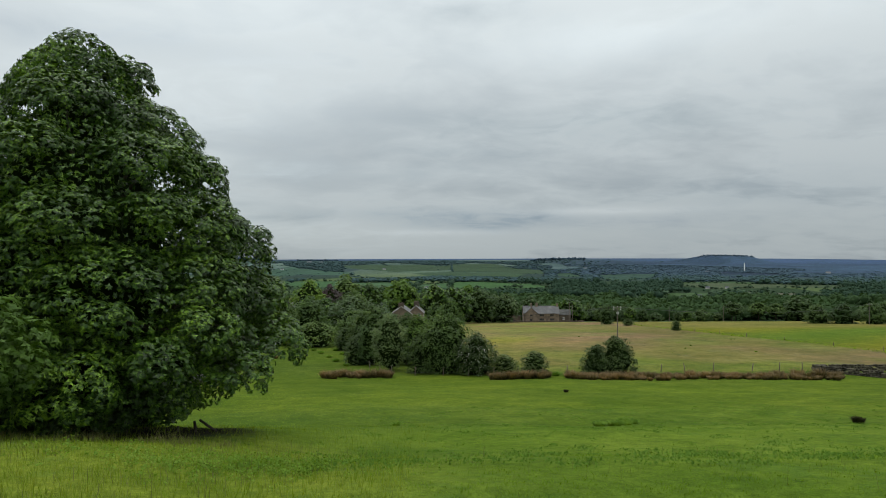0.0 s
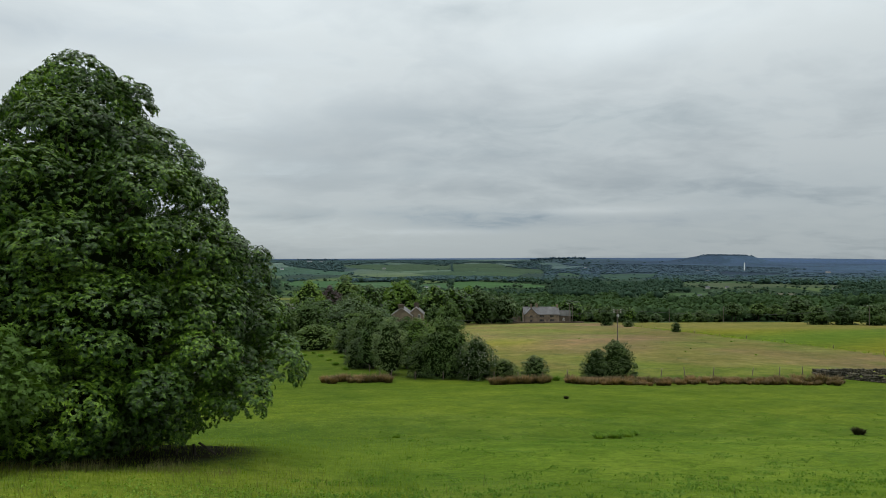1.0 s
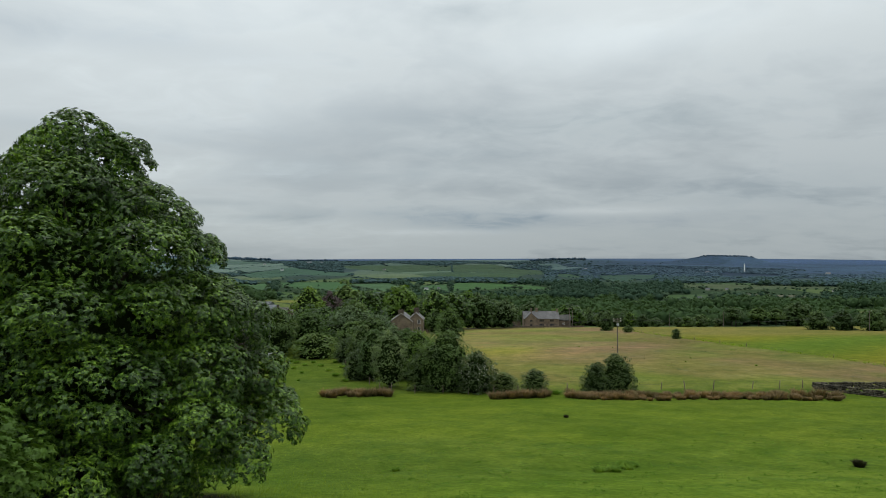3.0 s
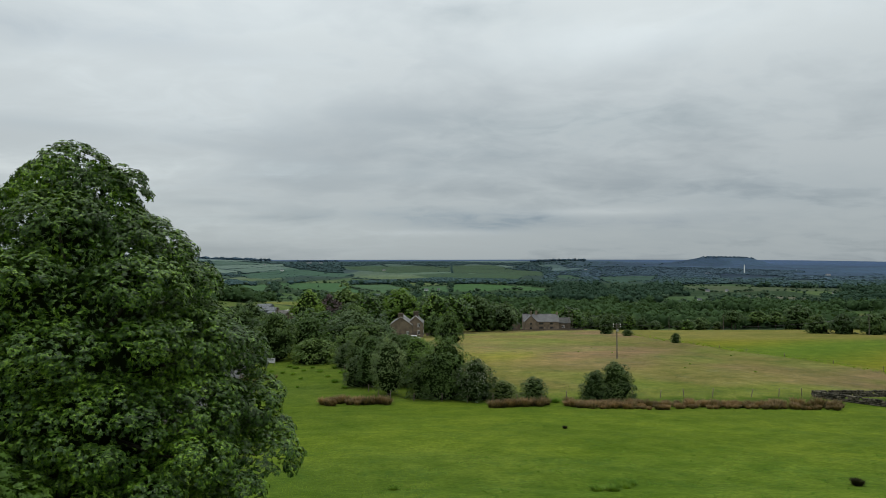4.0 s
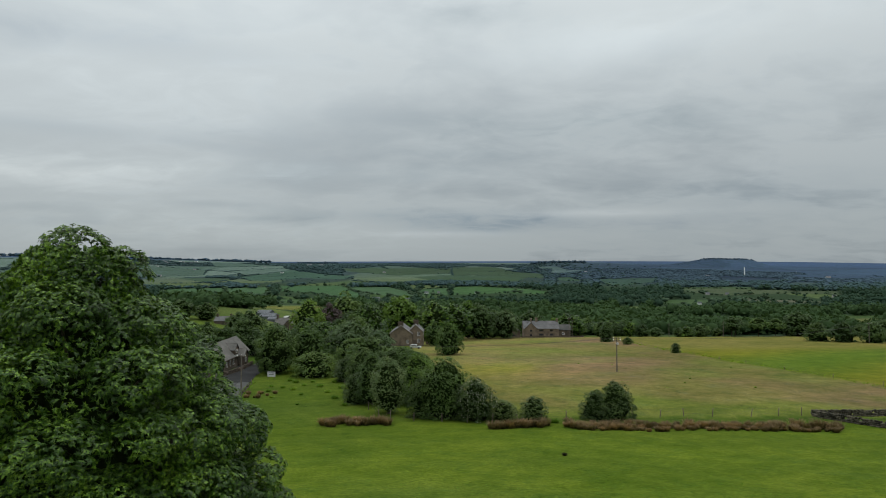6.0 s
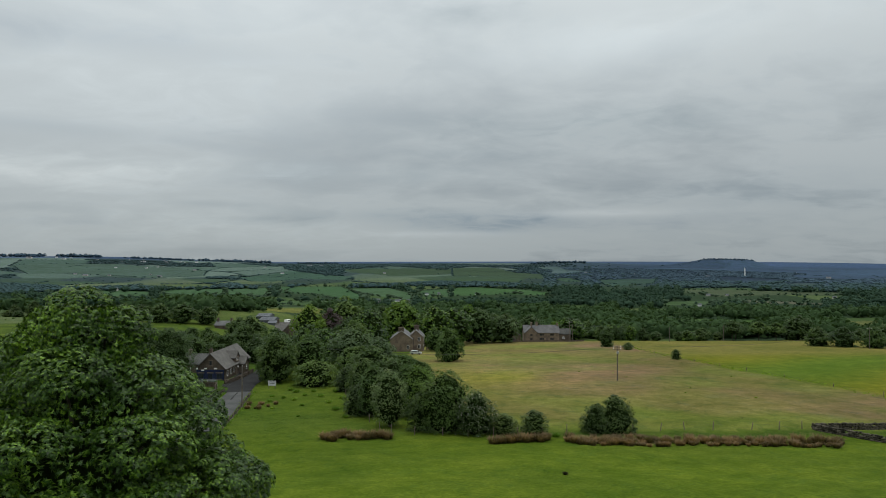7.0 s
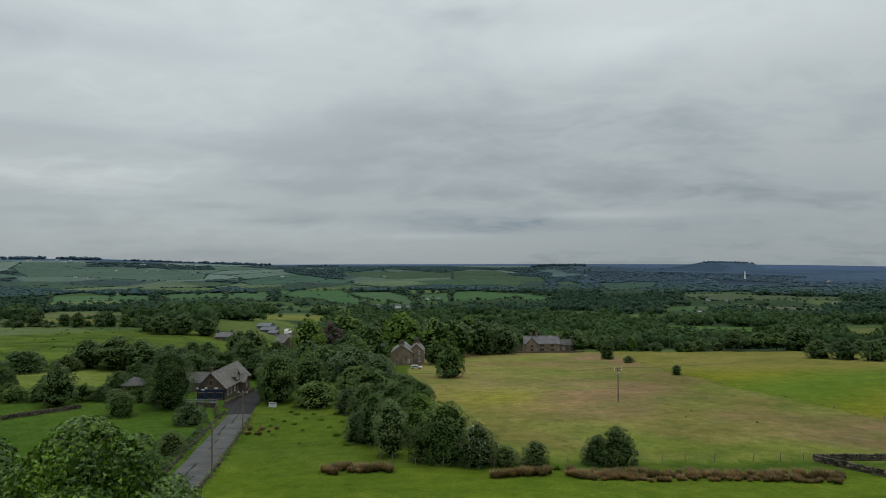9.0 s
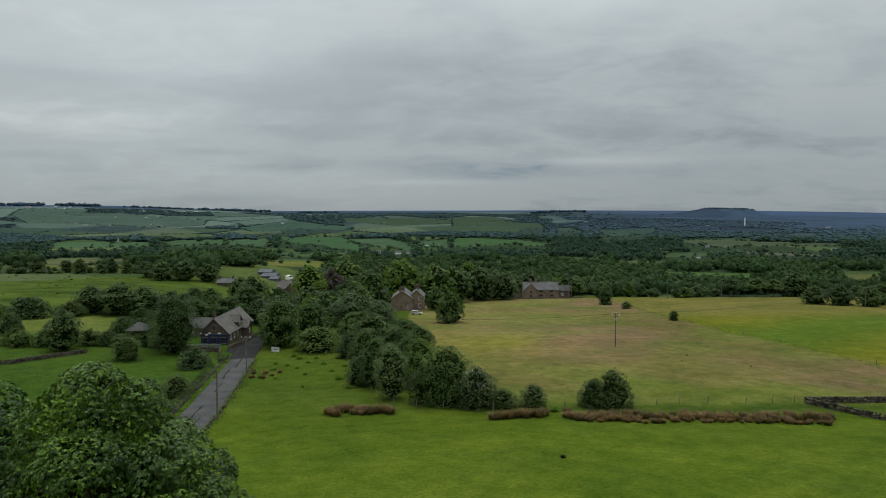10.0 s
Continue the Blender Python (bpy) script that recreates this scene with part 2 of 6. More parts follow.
MAT = {
    "ground": ground_material(),
    "sycamore": leafy("sycamore_leaves", (0.003, 0.009, 0.001), (0.020, 0.057, 0.004), (0.15, 0.275, 0.024), 0.42, 0.12, 0.2, 0.46),
    "lime": leafy("light_green_leaves", (0.022, 0.052, 0.006), (0.068, 0.132, 0.013), (0.15, 0.24, 0.028), 0.55, 0.28, 0.2, 0.2),
    "oak": leafy("dark_oak_leaves", (0.010, 0.024, 0.006), (0.037, 0.074, 0.016), (0.115, 0.175, 0.044), 0.55, 0.2, 0.2, 0.18),
    "ash": leafy("ash_leaves", (0.015, 0.036, 0.008), (0.050, 0.096, 0.019), (0.135, 0.205, 0.045), 0.55, 0.25, 0.2, 0.18),
    "pale": leafy("greyish_whitebeam_leaves", (0.02, 0.044, 0.012), (0.06, 0.105, 0.032), (0.18, 0.235, 0.10), 0.55, 0.22, 0.25, 0.22),
    "thorn": leafy("hawthorn_leaves", (0.011, 0.024, 0.006), (0.040, 0.072, 0.015), (0.125, 0.175, 0.045), 0.55, 0.2, 0.2, 0.2),
    "copper": leafy("copper_beech_leaves", (0.014, 0.008, 0.009), (0.026, 0.014, 0.014), (0.045, 0.025, 0.02), 0.5),
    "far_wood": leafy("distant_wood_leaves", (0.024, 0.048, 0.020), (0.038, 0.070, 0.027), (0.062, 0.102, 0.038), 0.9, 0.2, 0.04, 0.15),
    # next three: leaf green made bluer and paler to paint distance haze
    "valley": leafy("hazed_valley_leaves", (0.030, 0.056, 0.038), (0.042, 0.074, 0.050), (0.058, 0.098, 0.062), 0.9, 0.15, 0.03),
    "far_mid": leafy("hazed_middle_leaves", (0.038, 0.068, 0.074), (0.046, 0.080, 0.084), (0.056, 0.094, 0.094), 0.9, 0.15, 0.03),
    "far_blue": leafy("hazed_forest_leaves", (0.034, 0.060, 0.088), (0.040, 0.069, 0.098), (0.046, 0.078, 0.108), 0.9, 0.1, 0.0),
    "blossom": surface("white_blossom", (0.6, 0.6, 0.5), (0.8, 0.8, 0.72), 2, 20, 0.8, 0.1),
    # near-black for crown cores: inner shade put into the colour
    "crown_shade": surface("painted_crown_shade", (0.006, 0.010, 0.003), (0.014, 0.024, 0.006), 0.8, 5.0, 1.0, 0.5, 0.05, 0.0),
    "bark": surface("grey_brown_bark", (0.022, 0.019, 0.014), (0.075, 0.063, 0.048), 1.0, 9.0, 0.95, 0.7, 0.03),
    "blade": leafy("grass_blades", (0.075, 0.135, 0.012), (0.12, 0.185, 0.018), (0.20, 0.23, 0.045), 0.8, 0.4, 0.08),
    "straw": leafy("seeding_grass", (0.06, 0.075, 0.024), (0.12, 0.125, 0.05), (0.2, 0.19, 0.1), 0.7, 0.3, 0.2),
    "dock": leafy("dock_leaves", (0.09, 0.16, 0.014), (0.13, 0.21, 0.02), (0.18, 0.255, 0.034), 0.9, 0.4, 0.02),
    "weed": leafy("nettle_leaves", (0.055, 0.115, 0.016), (0.095, 0.175, 0.028), (0.15, 0.24, 0.05), 0.9, 0.4, 0.02),
    "rush": leafy("rush_stems", (0.024, 0.030, 0.011), (0.075, 0.066, 0.028), (0.17, 0.125, 0.065), 0.85, 0.2, 0.05),
    "rush_heads": leafy("rush_heads", (0.07, 0.052, 0.025), (0.165, 0.12, 0.07), (0.29, 0.215, 0.135), 0.9, 0.2, 0.05),
    "rush_dark": leafy("rush_dark", (0.010, 0.014, 0.007), (0.026, 0.028, 0.013), (0.055, 0.045, 0.026), 0.85, 0.2, 0.05),
    "asphalt": surface("worn_asphalt", (0.032, 0.034, 0.033), (0.078, 0.081, 0.078), 0.25, 3.0, 0.9, 0.3, 0.01, 0.15),
    "new_asphalt": surface("dark_asphalt", (0.014, 0.015, 0.015), (0.03, 0.031, 0.031), 0.3, 4.0, 0.95, 0.3, 0.01, 0.08),
    "drystone": surface("gritstone", (0.020, 0.019, 0.013), (0.10, 0.09, 0.065), 1.2, 7.0, 0.95, 0.5, 0.02, 0.2, 0.0, 0.3),
    "sandstone": surface("soot_stained_sandstone", (0.085, 0.066, 0.048), (0.225, 0.178, 0.13), 0.45, 3.5, 0.9, 0.5, 0.03),
    "old_stone": surface("brown_rubble_stone", (0.045, 0.036, 0.028), (0.125, 0.098, 0.072), 0.6, 3.5, 0.9, 0.6, 0.03),
    "slate": surface("grey_slate", (0.04, 0.042, 0.044), (0.10, 0.102, 0.102), 0.4, 3.0, 0.6, 0.4, 0.02, 0.4),
    "dark_slate": surface("darkened_slate", (0.028, 0.03, 0.028), (0.075, 0.076, 0.07), 0.4, 3.0, 0.75, 0.4, 0.02, 0.25),
    "stone_slate": surface("stone_slate", (0.046, 0.045, 0.04), (0.115, 0.11, 0.098), 0.5, 3.0, 0.7, 0.4, 0.02, 0.35),
    "white": surface("white_paint", (0.62, 0.62, 0.6), (0.8, 0.8, 0.78), 1, 8, 0.6, 0.1),
    "blue": surface("blue_paint", (0.008, 0.012, 0.04), (0.016, 0.028, 0.085), 0.8, 6, 0.5, 0.1),
    "timber": surface("weathered_timber", (0.07, 0.055, 0.04), (0.17, 0.14, 0.11), 2, 14, 0.9, 0.4),
    "pole": surface("creosoted_pole", (0.07, 0.06, 0.048), (0.155, 0.135, 0.11), 1.5, 10, 0.9, 0.3),
    "steel": surface("galvanised_steel", (0.32, 0.33, 0.34), (0.5, 0.51, 0.52), 1, 8, 0.45, 0.1, 0.01, 0.5, 0.6),
    "ceramic": surface("white_insulator", (0.6, 0.6, 0.58), (0.78, 0.78, 0.76), 2, 8, 0.3, 0.05),
    "wire": surface("dark_cable", (0.02, 0.02, 0.02), (0.04, 0.04, 0.04), 1, 8, 0.6, 0.05),
    "concrete": surface("pale_concrete", (0.28, 0.27, 0.25), (0.45, 0.44, 0.41), 0.8, 6, 0.85, 0.2),
    "shed": surface("fibre_cement_sheet", (0.06, 0.07, 0.08), (0.125, 0.135, 0.15), 0.3, 3, 0.7, 0.2),
    "rubber": surface("tyre_rubber", (0.015, 0.015, 0.015), (0.03, 0.03, 0.03), 2, 10, 0.8, 0.1),
    "grey_paint": surface("weathered_pale_paint", (0.36, 0.37, 0.39), (0.5, 0.51, 0.53), 1, 8, 0.6, 0.1),
    "silver": surface("silver_car_paint", (0.45, 0.46, 0.47), (0.6, 0.61, 0.62), 1, 8, 0.3, 0.02, 0.01, 0.5, 0.3),
    "tower": surface("pale_tower_concrete", (0.6, 0.6, 0.58), (0.75, 0.75, 0.73), 0.1, 1, 0.8, 0.1),
}


def glass_material():
    m, n, l, b = base_material("window_glass", 0.08, 0.0, 0.6)
    at = n.new("ShaderNodeNewGeometry").outputs["Position"]
    l.new(ramp(n, l, noise_at(n, l, at, 0.7), [(0.3, (0.012, 0.014, 0.016)), (0.7, (0.04, 0.045, 0.05))]), b.inputs["Base Color"])
    return m


MAT["glass"] = glass_material()

# ---- land ----
PROF_Y = [-60, 0, 10, 14, 20, 28, 42, 73, 96, 125, 160, 200, 240, 300, 330, 360, 450, 600, 900, 1300, 1800, 2500, 3200, 4000, 4900]
PROF_Z = [-2.5, -3.0, -3.9, -4.7, -6.4, -7.8, -11.0, -15.2, -18.0, -19.9, -21.2, -23.0, -25.3, -29.6, -31.6, -34.5, -40, -44, -48, -48.5, -45, -31, -11, 8, 22]


def smooth(a, b, v):
    t = np.clip((v - a) / (b - a), 0, 1)
    return t * t * (3 - 2 * t)


def height(x, y):
    """The lie of the land: a hillside down to a broad valley, and ridges beyond."""
    x, y = np.asarray(x, float), np.asarray(y, float)
    z = np.interp(y, PROF_Y, PROF_Z)
    z = z + 0.5 * smooth(-2, -9, x) * smooth(6, 14, y) * smooth(36, 22, y)
    z = z + smooth(-48, -150, x) * np.interp(y, [60, 140, 220, 415, 600, 900], [0, 2.4, 5.2, 17, 10, 0])
    z = z - 0.9 * np.exp(-(((x + 57) / 14) ** 2 + ((y - 165) / 25) ** 2))
    z = z + 1.2 * np.exp(-(((x - 45) / 40) ** 2 + ((y - 150) / 40) ** 2))
    z = z + 50 * smooth(-700, -2400, x) * smooth(1800, 3400, y) * smooth(4900, 4000, y)
    z = z + 12 * np.exp(-(((x + 500) / 700) ** 2 + ((y - 2900) / 500) ** 2))
    z = z + 44 * smooth(1250, 1480, x) * smooth(1740, 1660, x) * np.exp(-((y - 3500) / 260) ** 2)
    z = z + 9 * smooth(500, 700, x) * smooth(1100, 900, x) * np.exp(-((y - 3700) / 300) ** 2)
    z = z - 16 * smooth(900, 1900, x) * smooth(1500, 2800, y) * smooth(4500, 3600, y)
    lump = np.sin(x * 0.35 + 1.3 * np.sin(y * 0.21)) + np.sin(y * 0.41 + 1.1 * np.sin(x * 0.17)) + 0.6 * np.sin(x * 0.9 + y * 0.7)
    return z + 0.045 * lump


def ground_z(x, y):
    return float(height(x, y))


def inside(poly, x, y):
    """Whether points lie in a polygon."""
    hit = np.zeros(np.shape(x), bool)
    for (ax, ay), (bx, by) in zip(poly, poly[1:] + poly[:1]):
        cross = (ay > y) != (by > y)
        hit ^= cross & (x < (bx - ax) * (y - ay) / ((by - ay) or 1e-9) + ax)
    return hit


# farmed fields beyond the houses, zone by zone: outline, and sward colour with haze mixed in
NEAR_FIELDS = [
    ([(-434, 677), (-336, 802), (-294, 700), (-321, 662), (-340, 604), (-354, 551)], (0.089, 0.098, 0.040)),
    ([(-315, 479), (-226, 510), (-170, 383), (-192, 378), (-228, 391), (-259, 393)], (0.104, 0.104, 0.028)),
    ([(-187, 633), (-117, 661), (-105, 583), (-128, 504), (-143, 501)], (0.117, 0.128, 0.030)),
    ([(211, 607), (287, 593), (286, 557), (249, 508), (220, 517), (200, 569)], (0.052, 0.098, 0.026)),
    ([(355, 572), (396, 567), (338, 484), (310, 484)], (0.086, 0.100, 0.031)),
]
VALLEY_FIELDS = [
    ([(-804, 1303), (-693, 1375), (-597, 1298), (-531, 1140), (-618, 1114), (-670, 1085)], (0.046, 0.093, 0.041)),
    ([(-616, 1374), (-488, 1431), (-423, 1238), (-490, 1139)], (0.046, 0.093, 0.041)),
    ([(-480, 1407), (-407, 1488), (-324, 1212), (-307, 1074), (-389, 1200), (-410, 1200)], (0.044, 0.089, 0.039)),
    ([(-397, 1535), (-245, 1549), (-129, 1080), (-124, 1014), (-183, 1043), (-225, 1161), (-325, 1271)], (0.037, 0.082, 0.033)),
    ([(-210, 1438), (-128, 1479), (-64, 1239), (-45, 987), (-86, 1064), (-135, 1158), (-196, 1342)], (0.046, 0.089, 0.041)),
    ([(-56, 1318), (11, 1431), (15, 1110), (-40, 1088)], (0.041, 0.086, 0.035)),
]
PLAIN_FIELDS = [
    ([(-307, 983), (-143, 977), (-130, 870), (-212, 868), (-262, 926)], (0.053, 0.093, 0.037)),
    ([(20, 1473), (87, 1490), (178, 1346), (210, 1211), (189, 1129), (121, 1183), (15, 1110)], (0.041, 0.089, 0.031)),
    ([(500, 1351), (588, 1370), (756, 1210), (703, 1131), (604, 1134), (463, 1077), (468, 1244)], (0.053, 0.073, 0.037)),
    ([(321, 942), (415, 952), (396, 909), (332, 830), (296, 868)], (0.041, 0.073, 0.028)),
    ([(457, 983), (535, 893), (501, 840), (432, 929)], (0.076, 0.082, 0.053)),
    ([(471, 1952), (675, 2009), (572, 1717), (399, 1489), (420, 1698)], (0.031, 0.061, 0.044)),
]
HILLS_FIELDS = [
    ([(-1895, 2799), (-1788, 2950), (-1542, 3049), (-1331, 2941), (-965, 2606), (-842, 2238), (-972, 2116), (-1184, 2284), (-1411, 2383), (-1547, 2366)], (0.051, 0.086, 0.064)),
    ([(-680, 2105), (-618, 2604), (-414, 2284), (-295, 2156), (-300, 1975), (-442, 2038), (-500, 1871), (-566, 1872)], (0.039, 0.079, 0.053)),
    ([(-446, 2731), (39, 2817), (32, 2364), (-166, 2220), (-346, 2475)], (0.035, 0.061, 0.033)),
    ([(40, 2922), (241, 3067), (282, 2535), (370, 2379), (326, 2017), (267, 2021), (162, 2220), (31, 2224)], (0.035, 0.061, 0.033)),
    ([(344, 2019), (415, 2108), (400, 1788), (357, 1813)], (0.033, 0.064, 0.039)),
]
FIELDS = NEAR_FIELDS + VALLEY_FIELDS + PLAIN_FIELDS + HILLS_FIELDS
CELL = np.random.default_rng(11).random((64, 64, 4))


def cells(x, y):
    """Old field boundaries as irregular cells that grow with distance: a random number for each and how near its edge is."""
    a, r = np.arctan2(x, y) / 0.085 + 32, np.log(np.maximum(np.hypot(x, y), 1)) / 0.15
    best, second = np.full(np.shape(x), 9.0), np.full(np.shape(x), 9.0)
    pick = np.zeros(np.shape(x))
    ia, ir = np.floor(a).astype(int), np.floor(r).astype(int)
    for da in (-1, 0, 1):
        for dr in (-1, 0, 1):
            q = CELL[(ia + da) % 64, (ir + dr) % 64]
            d = np.hypot(ia + da + q[..., 0] - a, ir + dr + q[..., 1] - r)
            nearer = d < best
            second = np.where(nearer, best, np.minimum(second, d))
            pick = np.where(nearer, q[..., 2], pick)
            best = np.where(nearer, d, best)
    return pick, second - best


def woodedness(x, y):
    """Share of the land under trees."""
    a, d = np.arctan2(x, y), np.hypot(x, y)
    share = np.interp(d, [360, 520, 950, 1400, 2000, 2700, 3600], [0.5, 0.66, 0.7, 0.62, 0.5, 0.35, 0.4])
    share = share + 0.12 * smooth(0.0, 0.3, a) + 0.18 * smooth(0.15, 0.4, a) * smooth(1200, 2400, d) - 0.35 * smooth(-0.15, -0.35, a) * smooth(1100, 600, d)
    return share


def in_field(x, y):
    hit = np.zeros(np.shape(x), bool)
    for poly, _ in FIELDS:
        hit |= inside(poly, x, y)
    return hit


def lane_x(y):
    return np.interp(y, [-40, 20, 55, 87, 127.5, 164, 180, 200], [-48, -40, -34.6, -36.8, -44.0, -50.5, -52, -53.5])


def meadow_edge(y):
    """West side of the hay meadow."""
    return np.interp(y, [103, 112, 160, 205, 230, 335], [-6, -3, -6, -9, -13, -12])


def patchy(x, y, size, seed, stretch=1.0):
    """Smooth random patches between 0 and 1, in two octaves."""
    out = 0
    for k, share in ((1.0, 0.62), (0.42, 0.38)):
        u, v = x / (size * k * stretch), y / (size * k)
        iu, iv = np.floor(u).astype(int), np.floor(v).astype(int)
        fu, fv = u - iu, v - iv
        fu, fv = fu * fu * (3 - 2 * fu), fv * fv * (3 - 2 * fv)
        g = lambda a, b: CELL[(iu + a + seed * 7) % 64, (iv + b + seed * 13) % 64, seed % 4]
        out = out + share * ((g(0, 0) * (1 - fu) + g(1, 0) * fu) * (1 - fv) + (g(0, 1) * (1 - fu) + g(1, 1) * fu) * fv)
    return out


def colour_of(x, y):
    """Colour of the sward at a place, with canopy shade and far haze painted in."""
    d = np.hypot(x, y)
    wob = 1.5 * np.sin(x * 0.23 + 0.7 * np.sin(y * 0.31)) + 1.2 * np.sin(y * 0.19 + x * 0.11)
    c = np.empty(np.shape(x) + (3,))
    c[:] = (0.073, 0.116, 0.012)
    c = c * (1 + 0.18 * smooth(45, 30, y))[..., None]
    # nearest bank: yellower, uncut
    bank = (smooth(19.5, 15.5, y + 0.5 * wob - 2.5 * smooth(0, -6, x)) * smooth(3, -4, x + 0.8 * wob))[..., None]
    c = c * (1 - bank) + np.array((0.125, 0.165, 0.018)) * bank
    bright = (smooth(45, 60, y + 2 * wob) * smooth(106, 95, y))[..., None]
    c = c * (1 - 0.5 * bright) + np.array((0.076, 0.115, 0.007)) * 0.5 * bright
    c = c * (1 - 0.2 * smooth(58, 122, y + 2 * wob))[..., None]
    lot = patchy(x, y, 9, 1, 1.5)[..., None]
    c = c * (1 + (lot - 0.5) * np.array((0.55, 0.4, 0.3)))
    # hay meadow
    edge = meadow_edge(y)
    hay = (y > 104 + 0.25 * wob) & (x > edge) & (y < 345)
    tan = np.array((0.136, 0.127, 0.037))
    mauve = np.array((0.158, 0.113, 0.058))
    m1 = (np.clip(np.sin(x * 0.045 + 0.8 * np.sin(y * 0.028) + 0.5) * np.sin(y * 0.036 + 1.1 + 0.5 * np.sin(x * 0.06)) * 1.4, 0, 1))[..., None]
    hcol = tan * (1 - 0.9 * m1) + mauve * 0.9 * m1
    m2 = (np.clip(np.sin(x * 0.11 + 1.7 * np.sin(y * 0.05 + 1)) * np.sin(y * 0.075 + 1.2 * np.sin(x * 0.04)) * 1.5, 0, 1))[..., None]
    hcol = hcol * (1 - 0.5 * m2) + np.array((0.095, 0.125, 0.022)) * 0.5 * m2
    lush = smooth(0, 1, np.clip((126 - y + 3 * wob) / 14, 0, 1))[..., None]
    hcol = hcol * (1 - 0.65 * lush) + np.array((0.09, 0.13, 0.016)) * 0.65 * lush
    yellow = np.exp(-(((x - 15) / 18) ** 2 + ((y - 165) / 22) ** 2))[..., None]
    hcol = hcol * (1 - 0.6 * yellow) + np.array((0.145, 0.145, 0.016)) * 0.6 * yellow
    brown = smooth(0.52, 0.78, patchy(x, y, 26, 2, 1.6) * (0.75 + 0.25 * smooth(120, 150, y)))[..., None]
    hcol = hcol * (1 - 0.55 * brown) + np.array((0.135, 0.100, 0.045)) * 0.55 * brown
    lush = smooth(0.54, 0.75, patchy(x, y, 17, 3, 1.8))[..., None]
    hcol = hcol * (1 - 0.45 * lush) + np.array((0.082, 0.118, 0.02)) * 0.45 * lush
    hcol = hcol * (0.81 + 0.32 * patchy(x, y, 6, 5, 1.5))[..., None]
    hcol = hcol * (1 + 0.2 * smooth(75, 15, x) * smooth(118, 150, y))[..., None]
    green = smooth(-2, 4, x - np.interp(y, [130, 152, 183, 223, 276, 345], [97, 93, 85, 82, 81, 86]) + 0.6 * wob)[..., None]
    lot = (0.55 + 0.45 * np.sin(x * 0.05 - y * 0.07))[..., None]
    gcol = np.array((0.066, 0.116, 0.011)) * (1 - lot) + np.array((0.122, 0.130, 0.011)) * lot
    up = smooth(215, 260, y)[..., None]
    gcol = gcol * (1 - up) + np.array((0.135, 0.128, 0.03)) * up
    hcol = hcol * (1 - green) + gcol * green
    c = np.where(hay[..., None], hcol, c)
    # darker green band along the fence below the meadow
    fence_band = (np.exp(-((y - 101.2 - 0.4 * wob) / 1.7) ** 2) * smooth(16, 20, x))[..., None]
    c = c * (1 - 0.75 * fence_band) + np.array((0.034, 0.062, 0.010)) * 0.75 * fence_band
    # left of the lane
    left = (x < lane_x(y)) & (y > 60)
    c = np.where(left[..., None], np.array((0.043, 0.082, 0.010)), c)
    strip = left & (y > 172) & (y < 205) & (x < -90)
    c = np.where(strip[..., None], np.array((0.10, 0.13, 0.026)), c)
    rough = left & (y > 205) & (y < 375)
    tuss = np.clip(0.5 + 0.4 * np.sin(y * 0.16 + 2.0 * np.sin(x * 0.05)) * np.sin(x * 0.09 + y * 0.02) + 0.3 * np.sin(y * 0.45 + 1.5 * np.sin(x * 0.16)), 0, 1)[..., None]
    c = np.where(rough[..., None], (np.array((0.044, 0.080, 0.012)) * (1 - tuss) + np.array((0.096, 0.138, 0.020)) * tuss) * (0.5 + 0.7 * patchy(x, y, 9, 6, 2.2))[..., None], c)
    # shade under the big sycamore, painted into the ground as dark brown
    canopy_shade = smooth(6.2, 4.4, np.hypot(x + 13.3, (y - 23.0)) + 0.4 * wob)[..., None]
    c = c * (1 - canopy_shade) + np.array((0.032, 0.03, 0.016)) * canopy_shade
    # the valley, its colours turned bluer with distance to paint haze
    pick, gap = cells(x, y)
    far = (d > 372) & ((y > 345) | (x < -90))
    wood = pick < woodedness(x, y)
    fcol = np.array((0.036, 0.068, 0.02)) + ((pick * 7.3) % 1)[..., None] * np.array((0.045, 0.042, 0.022))
    fcol = np.where(wood[..., None], np.array((0.022, 0.042, 0.018)), fcol)
    far_haze = smooth(1500, 2600, d)[..., None]
    fcol = fcol * (1 - far_haze) + (fcol * np.array((0.85, 0.92, 1.7)) + np.array((0.014, 0.017, 0.026))) * far_haze
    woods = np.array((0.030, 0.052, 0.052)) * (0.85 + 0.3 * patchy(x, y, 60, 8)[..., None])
    fcol = np.where(wood[..., None], fcol * (1 - far_haze) + woods * far_haze, fcol)
    # more painted haze on the right: far land pulled towards blue
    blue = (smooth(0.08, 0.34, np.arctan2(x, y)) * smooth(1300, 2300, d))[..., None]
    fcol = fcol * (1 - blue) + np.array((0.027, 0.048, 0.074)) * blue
    fcol = fcol * (1 + far_haze * (0.5 * ((pick * 3.7) % 1)[..., None] - 0.25))
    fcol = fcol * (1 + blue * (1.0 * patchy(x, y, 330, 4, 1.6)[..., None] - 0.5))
    # last stretch before the horizon gets a hazy blue land colour
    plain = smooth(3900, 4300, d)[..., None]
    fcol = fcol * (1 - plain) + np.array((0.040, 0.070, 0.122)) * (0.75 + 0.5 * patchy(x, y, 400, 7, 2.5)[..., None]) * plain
    paddock = inside([(-190, 360), (-165, 480), (-135, 500), (-90, 480), (-85, 360)], x, y)
    fcol = np.where(paddock[..., None], np.array((0.075, 0.105, 0.027)), fcol)
    for poly, col in FIELDS:
        fcol = np.where(inside(poly, x, y)[..., None], np.array(col) * (0.82 + 0.36 * patchy(x, y, 70, 9, 2.0)[..., None]), fcol)
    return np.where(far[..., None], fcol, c)


